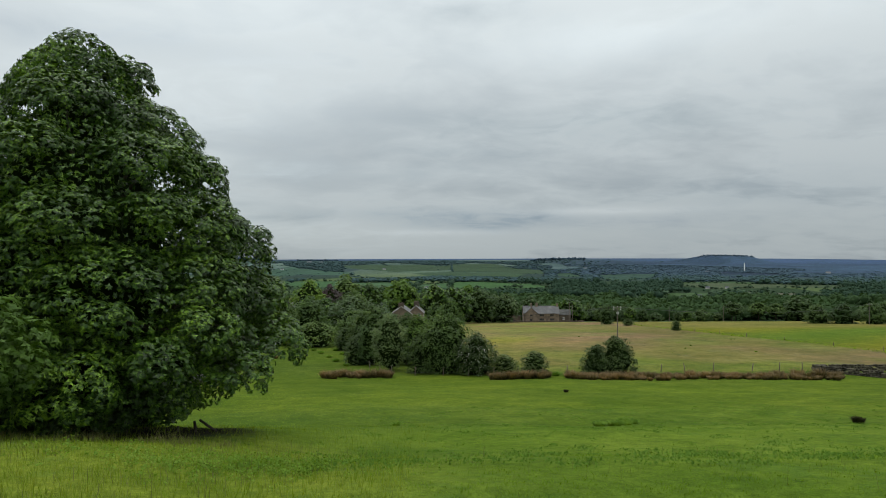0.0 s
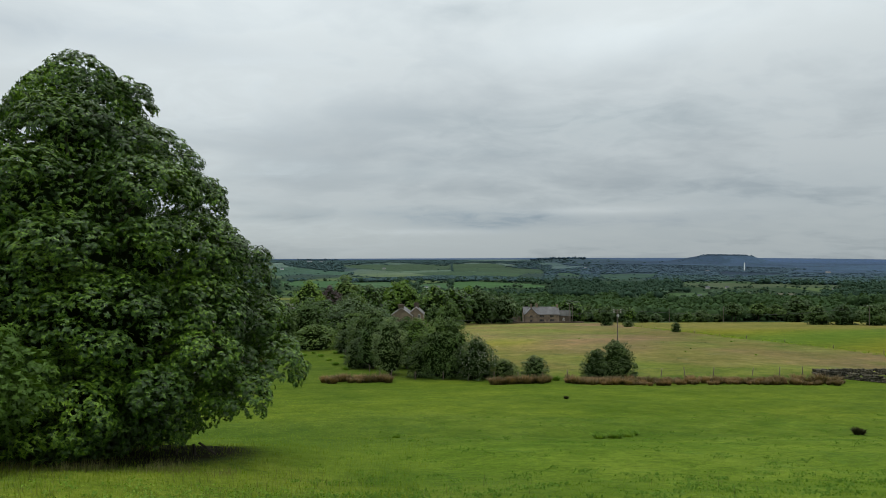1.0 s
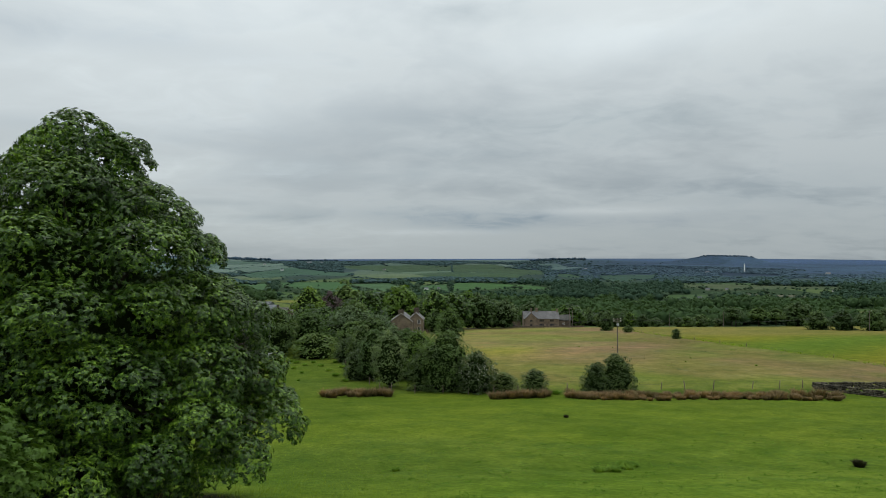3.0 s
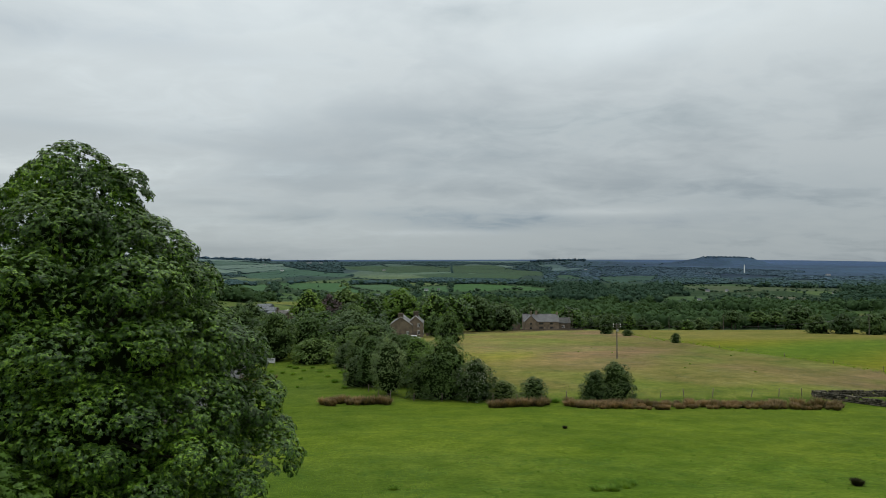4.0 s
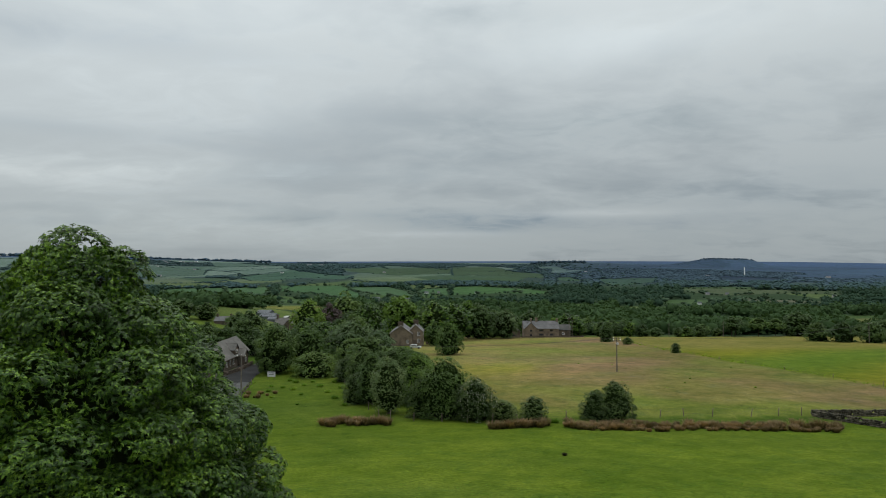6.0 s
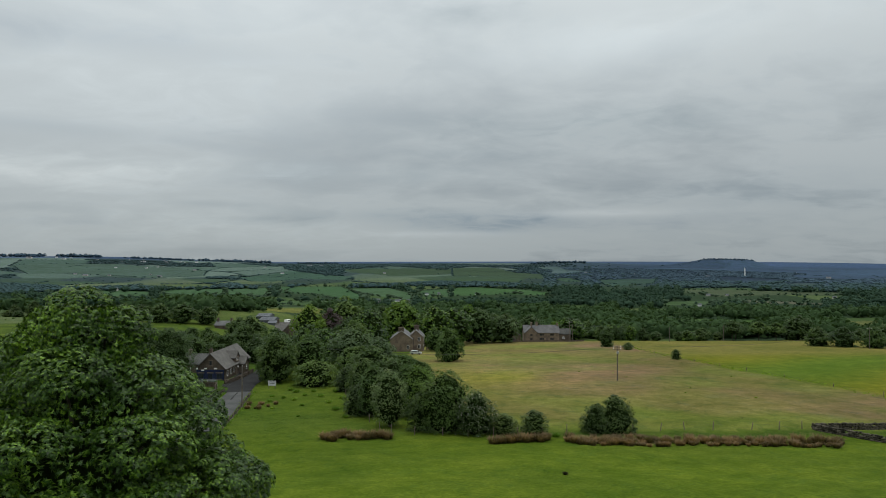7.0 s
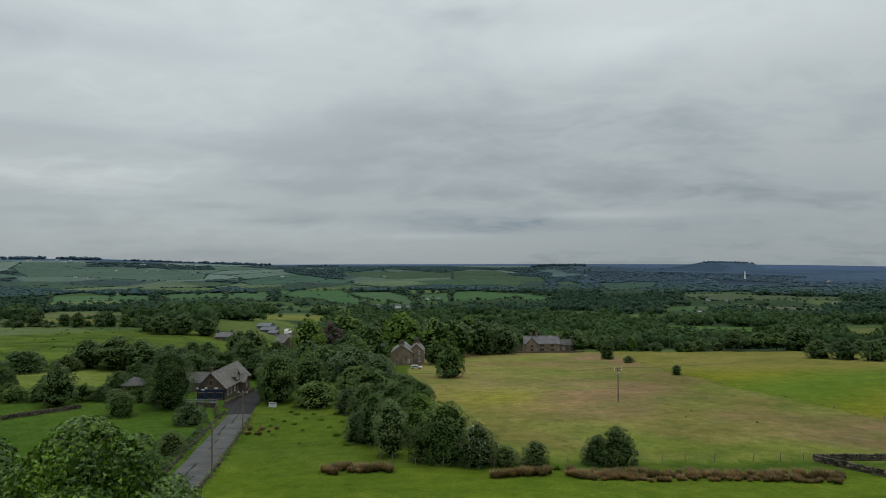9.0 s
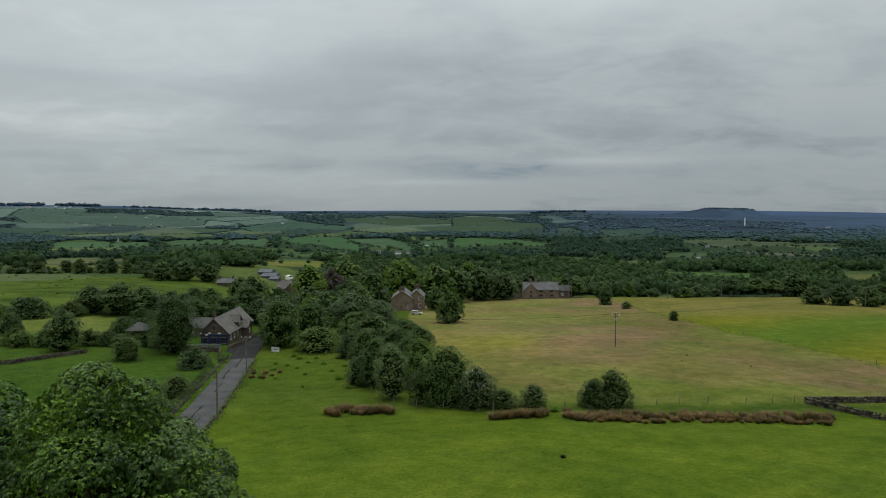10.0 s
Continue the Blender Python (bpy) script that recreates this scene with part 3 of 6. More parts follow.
def quick_mesh(name, verts, faces, mats, smooth_faces=False, slots=None):
    me = bpy.data.meshes.new(name)
    verts = np.asarray(verts, np.float32)
    faces = np.asarray(faces, np.int32)
    k = faces.shape[1]
    me.vertices.add(len(verts))
    me.vertices.foreach_set("co", verts.ravel())
    me.loops.add(faces.size)
    me.loops.foreach_set("vertex_index", faces.ravel())
    me.polygons.add(len(faces))
    me.polygons.foreach_set("loop_start", np.arange(0, faces.size, k, dtype=np.int32))
    if slots is not None:
        me.polygons.foreach_set("material_index", np.asarray(slots, np.int32))
    if smooth_faces:
        me.polygons.foreach_set("use_smooth", np.ones(len(faces), bool))
    for m in mats if isinstance(mats, (list, tuple)) else [mats]:
        me.materials.append(m)
    me.update(calc_edges=True)
    me.validate()
    return me


def build_ground():
    # rings of growing width round the viewpoint, close-set ahead and open behind
    ahead = np.radians(np.linspace(-46, 46, 350))
    behind = np.radians(np.linspace(46, 314, 50))[1:-1]
    ang = np.concatenate([ahead, behind])
    rad = np.concatenate([[0.01, 1.0, 2.2], np.geomspace(4, 4950, 360)])
    A, R = np.meshgrid(ang, rad)
    X, Y = np.sin(A) * R, np.cos(A) * R
    Z = height(X, Y)
    n_a, n_r = len(ang), len(rad)
    i, j = np.meshgrid(np.arange(n_r - 1), np.arange(n_a), indexing="ij")
    k = (j + 1) % n_a
    faces = np.stack([i * n_a + j, (i + 1) * n_a + j, (i + 1) * n_a + k, i * n_a + k], -1).reshape(-1, 4)[:, ::-1]
    me = quick_mesh("ground", np.stack([X, Y, Z], -1).reshape(-1, 3), faces, MAT["ground"], True)
    col = me.color_attributes.new("field", "FLOAT_COLOR", "POINT")
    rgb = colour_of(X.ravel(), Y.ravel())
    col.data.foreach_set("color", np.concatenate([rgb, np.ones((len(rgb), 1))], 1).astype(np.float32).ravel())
    tagged(new("ground", me), "green pasture and hay meadow falling to a wooded valley", "ground", kind="structure")


build_ground()

# ---- builders ----


def part(name, data, mat, parent, label=""):
    """Links a bmesh or mesh as one object under a thing or a part."""
    if isinstance(data, bmesh.types.BMesh):
        me = bpy.data.meshes.new(name)
        data.to_mesh(me)
        data.free()
        me.materials.append(mat)
    else:
        me = data
    ob = new(name, me)
    ob.parent = parent
    return tagged(ob, label) if label else ob


def thing(name, at, label, category, group="", turn=0.0, kind=""):
    ob = new(name)
    ob.empty_display_size = 0.3
    ob.matrix_basis = pose(at[0], at[1], at[2], 0, 0, turn)
    return tagged(ob, label, category, group, kind)


def box(bm, x0, x1, y0, y1, z0, z1, bevel=0.0):
    r = bmesh.ops.create_cube(bm, size=1, matrix=Matrix.LocRotScale(((x0 + x1) / 2, (y0 + y1) / 2, (z0 + z1) / 2), None, (x1 - x0, y1 - y0, z1 - z0)))
    if bevel:
        edges = list({e for v in r["verts"] for e in v.link_edges})
        bmesh.ops.bevel(bm, geom=edges, offset=bevel, segments=1, affect="EDGES")
    return bm


def boxed(*a, **k):
    return box(bmesh.new(), *a, **k)


def prism(points, y0, y1, axis="y"):
    """A solid from an outline in x and z, drawn out along y (or an outline in y and z along x)."""
    bm = bmesh.new()
    put = (lambda p, q: (p[0], q, p[1])) if axis == "y" else (lambda p, q: (q, p[0], p[1]))
    a = [bm.verts.new(put(p, y0)) for p in points]
    b = [bm.verts.new(put(p, y1)) for p in points]
    bm.faces.new(a)
    bm.faces.new(b[::-1])
    for i in range(len(points)):
        k = (i + 1) % len(points)
        bm.faces.new((a[i], b[i], b[k], a[k]))
    bmesh.ops.recalc_face_normals(bm, faces=bm.faces)
    return bm


def tube(path, radii, sides=7):
    """Verts and faces of a tapered tube along a path."""
    path, n = np.asarray(path, float), len(path)
    verts, faces = [], []
    for i, p in enumerate(path):
        way = path[min(i + 1, n - 1)] - path[max(i - 1, 0)]
        way = way / (np.linalg.norm(way) + 1e-9)
        a = np.cross(way, (0.31, 0.95, 0.02) if abs(way[1]) < 0.9 else (1, 0, 0))
        a /= np.linalg.norm(a)
        b = np.cross(way, a)
        for s in range(sides):
            t = 2 * math.pi * s / sides
            verts.append(p + radii[i] * (math.cos(t) * a + math.sin(t) * b))
    for i in range(n - 1):
        for s in range(sides):
            k = (s + 1) % sides
            faces.append((i * sides + s, i * sides + k, (i + 1) * sides + k, (i + 1) * sides + s))
    return np.array(verts), np.array(faces)


def join(chunks):
    vs, fs, at = [], [], 0
    for v, f in chunks:
        vs.append(v)
        fs.append(np.asarray(f) + at)
        at += len(v)
    return np.concatenate(vs), np.concatenate(fs)


LEAF_FINE = np.array([(0, -0.5, -0.06), (-0.42, -0.1, 0.08), (-0.27, 0.3, 0.05), (0, 0.55, -0.12), (0.27, 0.3, 0.05), (0.42, -0.1, 0.08)])
LEAF_PLAIN = np.array([(0, -0.5, -0.05), (-0.4, 0.0, 0.08), (0, 0.55, -0.08), (0.4, 0.0, 0.08)])


def leaves(at, normal, size, rng, fine=False):
    """Verts and faces of folded leaves with the given centres, facings and sizes."""
    shape = LEAF_FINE if fine else LEAF_PLAIN
    n = len(at)
    nrm = normal / (np.linalg.norm(normal, axis=1, keepdims=True) + 1e-9)
    t = np.cross(nrm, rng.normal(size=(n, 3)))
    t /= np.linalg.norm(t, axis=1, keepdims=True) + 1e-9
    b = np.cross(nrm, t)
    size = np.broadcast_to(size, n)[:, None, None]
    v = at[:, None] + size * (shape[None, :, :1] * t[:, None] + shape[None, :, 1:2] * b[:, None] + shape[None, :, 2:] * nrm[:, None])
    k = len(shape)
    base = np.arange(n)[:, None] * k
    quads = [(0, 5, 4, 3), (3, 2, 1, 0)] if fine else [(0, 3, 2, 1)]
    f = np.concatenate([base + np.array(q)[None] for q in quads])
    return v.reshape(-1, 3), f


def billows(rng, prof_z, prof_r, size, spacing=0.8, inset=0.8, hollows=(), tier=1.25):
    """Domed boughs set apart over a crown's outline (radius by height): rows of middle, radius and outward way."""
    zs = np.linspace(prof_z[0], prof_z[-1], 240)
    rs = np.interp(zs, prof_z, prof_r)
    share = np.cumsum(np.hypot(np.gradient(zs), np.gradient(rs)) * (rs + 0.1 * size))
    z = np.interp(rng.random(2600), share / share[-1], zs)
    a = rng.uniform(0, 2 * math.pi, len(z))
    r = np.interp(z, prof_z, prof_r)
    step = 0.02 * (prof_z[-1] - prof_z[0])
    slope = (np.interp(z + step, prof_z, prof_r) - np.interp(z - step, prof_z, prof_r)) / (2 * step)
    for bearing, wide, z0, tall, share in hollows:
        off = np.degrees(np.abs((a - radians(bearing) + math.pi) % (2 * math.pi) - math.pi)) / wide
        r = r * (1 - share * np.exp(-off ** 2 - ((z - z0) / tall) ** 2))
    out = np.stack([np.cos(a), np.sin(a), -np.clip(slope, -2.5, 0.8)], -1)
    out /= np.linalg.norm(out, axis=1, keepdims=True)
    at = np.stack([r * np.cos(a), r * np.sin(a), z], -1)
    big = size * rng.uniform(0.55, 1.3, len(z)) * np.clip(0.5 + r / (3.0 * size), 0.5, 1.0)
    bare = np.zeros(len(z), bool)
    for bearing, wide, z0, tall, share in hollows:
        off = np.degrees(np.abs((a - radians(bearing) + math.pi) % (2 * math.pi) - math.pi)) / wide
        bare |= (share > 0.3) & (off ** 2 + ((z - z0 - 0.3 * tall) / tall) ** 2 < 0.3)
    rows = []
    mids, rads = np.zeros((0, 3)), np.zeros(0)
    for p, o, q in zip(at[~bare], out[~bare], big[~bare]):
        if len(rads) and np.any(np.linalg.norm((mids - p) * (1, 1, tier), axis=1) < spacing * (rads + q)):
            continue
        mids, rads = np.concatenate([mids, [p]]), np.append(rads, q)
        rows.append((p - o * q * (inset + rng.uniform(-0.1, 0.35)), q, o))
    return rows


def bough_sprays(rng, rows, clumps, dens, flat=0.8, clump_share=0.34, ragged=0.25, bare=0.0, stray=0.2, lift=0.3, local=0.5):
    """Leaf sprays over the upper, outer sides of domed boughs, each a heap of smaller clumps: places and facings."""
    k = np.arange(clumps * 2) + 0.5
    polar = np.arccos(1 - 2 * k / len(k))
    turn = k * 2.39996
    ball = np.stack([np.cos(turn) * np.sin(polar), np.sin(turn) * np.sin(polar), np.cos(polar)], -1)
    ats, ways = [], []
    for c, r, o in rows:
        axis = 0.62 * o + np.array((0, 0, 0.72))
        axis /= np.linalg.norm(axis)
        spin = np.array(Euler(rng.uniform(0, 6.28, 3)).to_matrix())
        d = ball @ spin.T + 0.12 * rng.normal(size=ball.shape)
        d /= np.linalg.norm(d, axis=1, keepdims=True)
        d = d[d @ axis > bare]
        for q in d:
            rc = r * clump_share * rng.uniform(0.65, 1.35)
            cc = c + q * (r - 0.5 * rc) * (1, 1, flat) * rng.uniform(0.9, 1.06)
            n = max(2, int(dens * rc * rc * rng.uniform(0.75, 1.2)))
            e = rng.normal(size=(n * 3, 3))
            e /= np.linalg.norm(e, axis=1, keepdims=True)
            e = e[e @ (0.5 * q + np.array((0, 0, 0.65))) > 0.04][:n]
            ats.append(cc + e * rc * (1, 1, 0.85) * (1.06 - ragged * rng.random((len(e), 1)) ** 2))
            ways.append(local * e + (0.9 - local) * q + (0, 0, lift) + stray * rng.normal(size=e.shape))
    return np.concatenate(ats), np.concatenate(ways)


def spray_leaves(rng, at, normal, length, slim=0.26, count=6, three=False):
    """Rosettes of pointed leaves that droop a little from each spray's middle."""
    n = len(at)
    nrm = normal / np.linalg.norm(normal, axis=1, keepdims=True)
    t = np.cross(nrm, rng.normal(size=(n, 3)))
    t /= np.linalg.norm(t, axis=1, keepdims=True)
    b = np.cross(nrm, t)
    a = np.arange(count) * 2 * math.pi / count + rng.normal(size=(n, count)) * 0.3
    way = np.cos(a)[..., None] * t[:, None] + np.sin(a)[..., None] * b[:, None]
    side = np.cross(nrm[:, None], way)
    ln = length * rng.uniform(0.6, 1.35, (n, count, 1))
    base = at[:, None] + way * ln * 0.12
    sink = nrm[:, None] * ln * rng.uniform(-0.1, 0.5, (n, count, 1))
    if three:
        v = np.stack([base + side * ln * slim, base + way * ln - sink, base - side * ln * slim], 2).reshape(-1, 3)
        return v, np.arange(n * count)[:, None] * 3 + np.array((0, 1, 2))[None]
    v = np.stack([base, base + way * ln * 0.5 + side * ln * slim, base + way * ln - sink, base + way * ln * 0.5 - side * ln * slim], 2).reshape(-1, 3)
    f = np.arange(n * count)[:, None] * 4 + np.array((0, 1, 2, 3))[None]
    return v, f


def core_mesh(prof_z, prof_r, share, rng, sides=14):
    """A core inside a crown, uneven all round; its near-black colour paints the inner shade."""
    zs = np.linspace(prof_z[0], prof_z[-1], 12)
    rs = np.interp(zs, prof_z, prof_r) * share
    rs[0] *= 0.3
    rs[-1] *= 0.2
    verts, faces = [], []
    for i, (z, r) in enumerate(zip(zs, rs)):
        for s in range(sides):
            t = 2 * math.pi * s / sides
            q = r * (0.65 + 0.6 * rng.random())
            verts.append((q * math.cos(t), q * math.sin(t), prof_z[0] + (z - prof_z[0]) * (1 - 0.25 * (1 - share)) + 0.2 * rng.normal() * r * 0.2))
    for i in range(len(zs) - 1):
        for s in range(sides):
            k = (s + 1) % sides
            faces.append((i * sides + s, i * sides + k, (i + 1) * sides + k, (i + 1) * sides + s))
    return np.array(verts), np.array(faces)


def timber_mesh(rng, trunk_h, trunk_r, rows, count):
    """Trunk and limbs that reach into the boughs."""
    chunks = []
    bend = rng.normal(size=2) * 0.15
    top = np.array((bend[0], bend[1], trunk_h))
    chunks.append(tube([(0, 0, -0.4), (0, 0, 0.25), (*(top[:2] * 0.5), trunk_h * 0.5), top], [trunk_r * 1.5, trunk_r * 1.08, trunk_r * 0.85, trunk_r * 0.7], 9))
    for i in rng.choice(len(rows), min(count, len(rows)), replace=False):
        end = np.array(rows[i][0])
        start = top * rng.uniform(0.5, 1.0)
        middle = (start + end) / 2 + rng.normal(size=3) * 0.25 + (0, 0, 0.25)
        chunks.append(tube([start, middle, end], [trunk_r * 0.38, trunk_r * 0.22, trunk_r * 0.06], 6))
    return join(chunks)


def shell(rng, prof_z, prof_r, n, share):
    """Places and facings of stray sprays inside a crown."""
    z = rng.uniform(prof_z[0] + 0.1, prof_z[-1] * 0.95, n)
    a = rng.uniform(0, 2 * math.pi, n)
    r = np.interp(z, prof_z, prof_r) * share * rng.uniform(0.9, 1.08, n)
    p = np.stack([r * np.cos(a), r * np.sin(a), z], -1)
    return p, np.stack([np.cos(a), np.sin(a), 0.3 + 0 * a], -1) + 0.6 * rng.normal(size=(n, 3))


# ---- the big trees on the bank ----


def great_tree(at, prof_z, prof_r, size, clumps, dens, leaf, mat, seed, label, trunk_r=0.45, spacing=0.8, hollows=()):
    rng = np.random.default_rng(seed)
    x, y = at
    top = thing("tree", (x, y, ground_z(x, y)), label, "tree", "trees on the bank")
    rows = billows(rng, prof_z, prof_r, size, spacing, 0.8, hollows, 1.5)
    p1, n1 = bough_sprays(rng, rows, clumps, dens, 0.72, 0.2, 0.2, -0.1, 0.18, 0.42, 0.62)
    p2, n2 = shell(rng, prof_z, prof_r, len(p1) // 5, 0.76)
    v, f = spray_leaves(rng, np.concatenate([p1, p2]), np.concatenate([n1, n2]), leaf, 0.36, 6, True)
    # dark-painted core, so that gaps between boughs look shaded
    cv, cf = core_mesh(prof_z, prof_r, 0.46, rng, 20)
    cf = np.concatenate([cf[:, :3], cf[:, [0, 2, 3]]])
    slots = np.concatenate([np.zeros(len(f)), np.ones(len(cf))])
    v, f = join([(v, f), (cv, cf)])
    part("crown", quick_mesh("crown", v, f, [MAT[mat], MAT["crown_shade"]], False, slots), None, top)
    tv, tf = timber_mesh(rng, prof_z[-1] * 0.4, trunk_r, rows, 18)
    part("trunk", quick_mesh("trunk", tv, tf, MAT["bark"], True), None, top)
    return top


great_tree((-13.3, 23.0),
           [0.9, 1.3, 2.2, 3.2, 5.0, 6.0, 7.3, 8.9, 10.0, 11.2, 12.4, 13.2, 14.0, 14.55],
           [5.4, 6.9, 7.9, 7.9, 7.3, 6.9, 6.6, 5.6, 4.9, 3.8, 2.9, 2.4, 1.5, 0.5],
           1.95, 44, 250, 0.094, "sycamore", 5, "broad sycamore in full dark green leaf on a grassy bank", 0.5, 0.83,
           [(-100, 46, 4.6, 2.5, 0.40), (-60, 60, 0.9, 1.0, 0.25), (-128, 34, 3.0, 2.5, 0.4)])
great_tree((-12.3, 15.0), [0.3, 1.0, 1.9, 2.7, 3.5, 4.1], [1.3, 2.2, 2.6, 2.4, 1.7, 0.6],
           0.8, 20, 200, 0.10, "lime", 6, "low light green tree in front of the sycamore", 0.14)
great_tree((-21.0, 27.5), [0.6, 2.0, 4.0, 6.5, 9.0, 11.5, 13.2, 14.0], [4.0, 6.0, 6.6, 6.2, 5.0, 3.6, 1.8, 0.5],
           1.9, 26, 55, 0.15, "sycamore", 7, "tall dark green tree beside the sycamore on the bank", 0.4)

# ---- trees of copse, hedgerow and park ----
SHAPES = {
    "round": ([0.02, 0.16, 0.42, 0.62, 0.80, 0.93, 1.0], [0.5, 0.88, 1.0, 0.95, 0.74, 0.42, 0.12], 0.28),
    "tall": ([0.05, 0.20, 0.45, 0.68, 0.86, 1.0], [0.6, 0.92, 1.0, 0.90, 0.62, 0.15], 0.30),
    "bush": ([-0.02, 0.13, 0.42, 0.70, 0.90, 1.0], [0.85, 0.97, 1.0, 0.82, 0.5, 0.15], 0.2),
    "park": ([0.34, 0.46, 0.66, 0.88, 1.0], [0.6, 1.0, 1.0, 0.62, 0.15], 0.5),
}
LOOKS = {
    "sycamore": "broad dark green sycamore", "lime": "light yellow-green tree", "oak": "dense dark green oak",
    "ash": "mid-green leafy ash tree", "pale": "pale grey-green flowering tree", "thorn": "dark green hawthorn",
    "copper": "dark purple copper beech",
}
TEMPLATES = {}


def plant(shape, mat, x, y, h, w, where, near=False, blossom=False, pick=0):
    """Sets a tree or bush of that height and width; alike ones share their meshes."""
    rng = np.random.default_rng(abs(int(x * 13 + y * 7)) + 3)
    key = (shape, mat, near, blossom, pick if near else (int(rng.integers(2)), y < 262))
    turn = rng.uniform(0, 360)
    bushy = shape == "bush"
    name = "bush" if bushy else "tree"
    z = ground_z(x, y) - 0.15
    kind = LOOKS[mat]
    if bushy:
        kind = kind.replace("tree", "bush").replace("oak", "bush").replace("sycamore", "bush")
    label = kind + (" with white blossom " if blossom else " ") + where
    if key in TEMPLATES:
        src, h0, w0 = TEMPLATES[key]
        m = Matrix.LocRotScale((x, y, z), Euler((0, 0, radians(turn))), (w / w0, w / w0, h / h0))
        return tagged(copy_thing(src, m), label)
    zs, rs, clear = SHAPES[shape]
    lean = np.random.default_rng(len(TEMPLATES) + 40)
    pz, pr = [q * h for q in zs], [q * w / 2 * lean.uniform(0.9, 1.08) for q in rs]
    mean = (h + w) / 2
    if near:
        rows = billows(lean, pz, pr, 0.20 * mean, 0.72)
        pts, nrm = bough_sprays(lean, rows, 17 if mean > 3 else 7, 29, 0.74, 0.26, 0.25, -0.3, 0.14, 0.36, 0.6)
        leaf, slim, count = 0.125 if mean > 7 else 0.12, 0.5, 4
    elif y < 262:
        rows = billows(lean, pz, pr, 0.20 * mean, 0.72)
        pts, nrm = bough_sprays(lean, rows, 14, 560 / mean ** 2, 0.74, 0.27, 0.25, -0.3, 0.12, 0.36, 0.6)
        leaf, slim, count = 0.021 * mean, 0.6, 3
    else:
        rows = billows(lean, pz, pr, 0.21 * mean, 0.73)
        pts, nrm = bough_sprays(lean, rows, 10, 240 / mean ** 2, 0.74, 0.31, 0.25, -0.3, 0.12, 0.36, 0.6)
        leaf, slim, count = 0.027 * mean, 0.66, 3
    v, f = spray_leaves(lean, pts, nrm, leaf, slim, count, True)
    # close-set leaves further in
    p2, n2 = bough_sprays(lean, [(c, 0.74 * r, o) for c, r, o in rows], 6, (8 if near else 90 / mean ** 2), 0.74, 0.5, 0.4, -0.2)
    v, f = join([(v, f), spray_leaves(lean, p2, n2, leaf * 1.6, slim, count, True)])
    # core painted dark for the shade behind the leaves
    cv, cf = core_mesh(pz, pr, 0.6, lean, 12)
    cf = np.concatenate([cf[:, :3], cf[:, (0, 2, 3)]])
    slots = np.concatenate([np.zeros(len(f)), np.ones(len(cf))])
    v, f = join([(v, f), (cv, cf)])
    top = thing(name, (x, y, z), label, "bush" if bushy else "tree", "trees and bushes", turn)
    part("crown", quick_mesh("crown", v, f, [MAT[mat], MAT["crown_shade"]], False, slots), None, top)
    tv, tf = timber_mesh(lean, h * max(clear, 0.25), 0.022 * h, rows, 6)
    part("trunk", quick_mesh("trunk", tv, tf, MAT["bark"], True), None, top)
    if blossom:
        p = pts[lean.choice(len(pts), len(pts) // 6, replace=False)] * (1.03, 1.03, 1.02)
        bv, bf = leaves(p, p - np.array((0, 0, h * 0.4)) + (0, 0, 1.0), 0.11, lean)
        part("blossom", quick_mesh("blossom", bv, bf, MAT["blossom"]), None, top, "flat white flower heads")
    TEMPLATES[key] = (top, h, w)
    return top


# bushes added behind the trunk to make the shaded gap dark
for x, y, h, w in ((-14.6, 29.6, 3.6, 5.0), (-19.0, 30.5, 4.2, 5.5), (-23.5, 29.5, 4.0, 5.5), (-17.0, 27.0, 3.0, 3.6)):
    plant("bush", "oak", x, y, h, w, "added to darken the gap behind the sycamore", True, False, 2)
# low bushes, also added, hide the trunk and darken the space under the crown
for x, y, h, w in ((-12.8, 22.4, 1.5, 3.0), (-15.6, 21.4, 1.7, 3.6), (-18.4, 21.6, 1.7, 3.4)):
    plant("bush", "oak", x, y, h, w, "added to darken the gap under the sycamore", True, False, 4)
COPSE = "in the copse by the fence"
for row in (
        ("bush", "thorn", 5.2, 103.0, 7.2, 7.4, COPSE, True, True), ("bush", "ash", 0.4, 105.5, 10.5, 10.6, COPSE, True),
        ("tall", "pale", -9.1, 109.0, 10.2, 6.8, COPSE, True, False, 1), ("tall", "oak", -16.0, 129.5, 10.0, 7.6, COPSE, True),
        ("bush", "thorn", -3.4, 106.0, 7.0, 6.0, COPSE, True),
        ("bush", "thorn", 9.8, 103.0, 3.4, 5.4, COPSE, True), ("bush", "thorn", 14.8, 103.4, 3.9, 5.2, COPSE, True),
        ("bush", "thorn", 27.9, 102.6, 6.3, 6.8, "standing alone by the pasture fence", True, False, 1), ("bush", "thorn", 24.6, 102.9, 4.9, 5.4, "beside the lone hawthorn by the fence", True, False, 1),
        ("tall", "lime", -4.6, 119.0, 10.0, 8.5, COPSE, True), ("tall", "ash", -6.9, 120.0, 9.9, 9.5, COPSE, True, False, 1),
        ("tall", "oak", -10.5, 138.0, 9.0, 10.0, COPSE, True), ("tall", "ash", -13.0, 118.5, 10.0, 6.5, COPSE, True),
        ("bush", "thorn", -16.0, 121.0, 6.0, 6.5, COPSE, True), ("bush", "thorn", -22.0, 150.0, 6.0, 8.0, COPSE, True),
        ("bush", "ash", -10.5, 171.0, 6.6, 10.5, COPSE), ("tall", "ash", -22.3, 172.0, 9.0, 7.5, COPSE)):
    plant(*row)
WOOD = "among the trees round the houses"
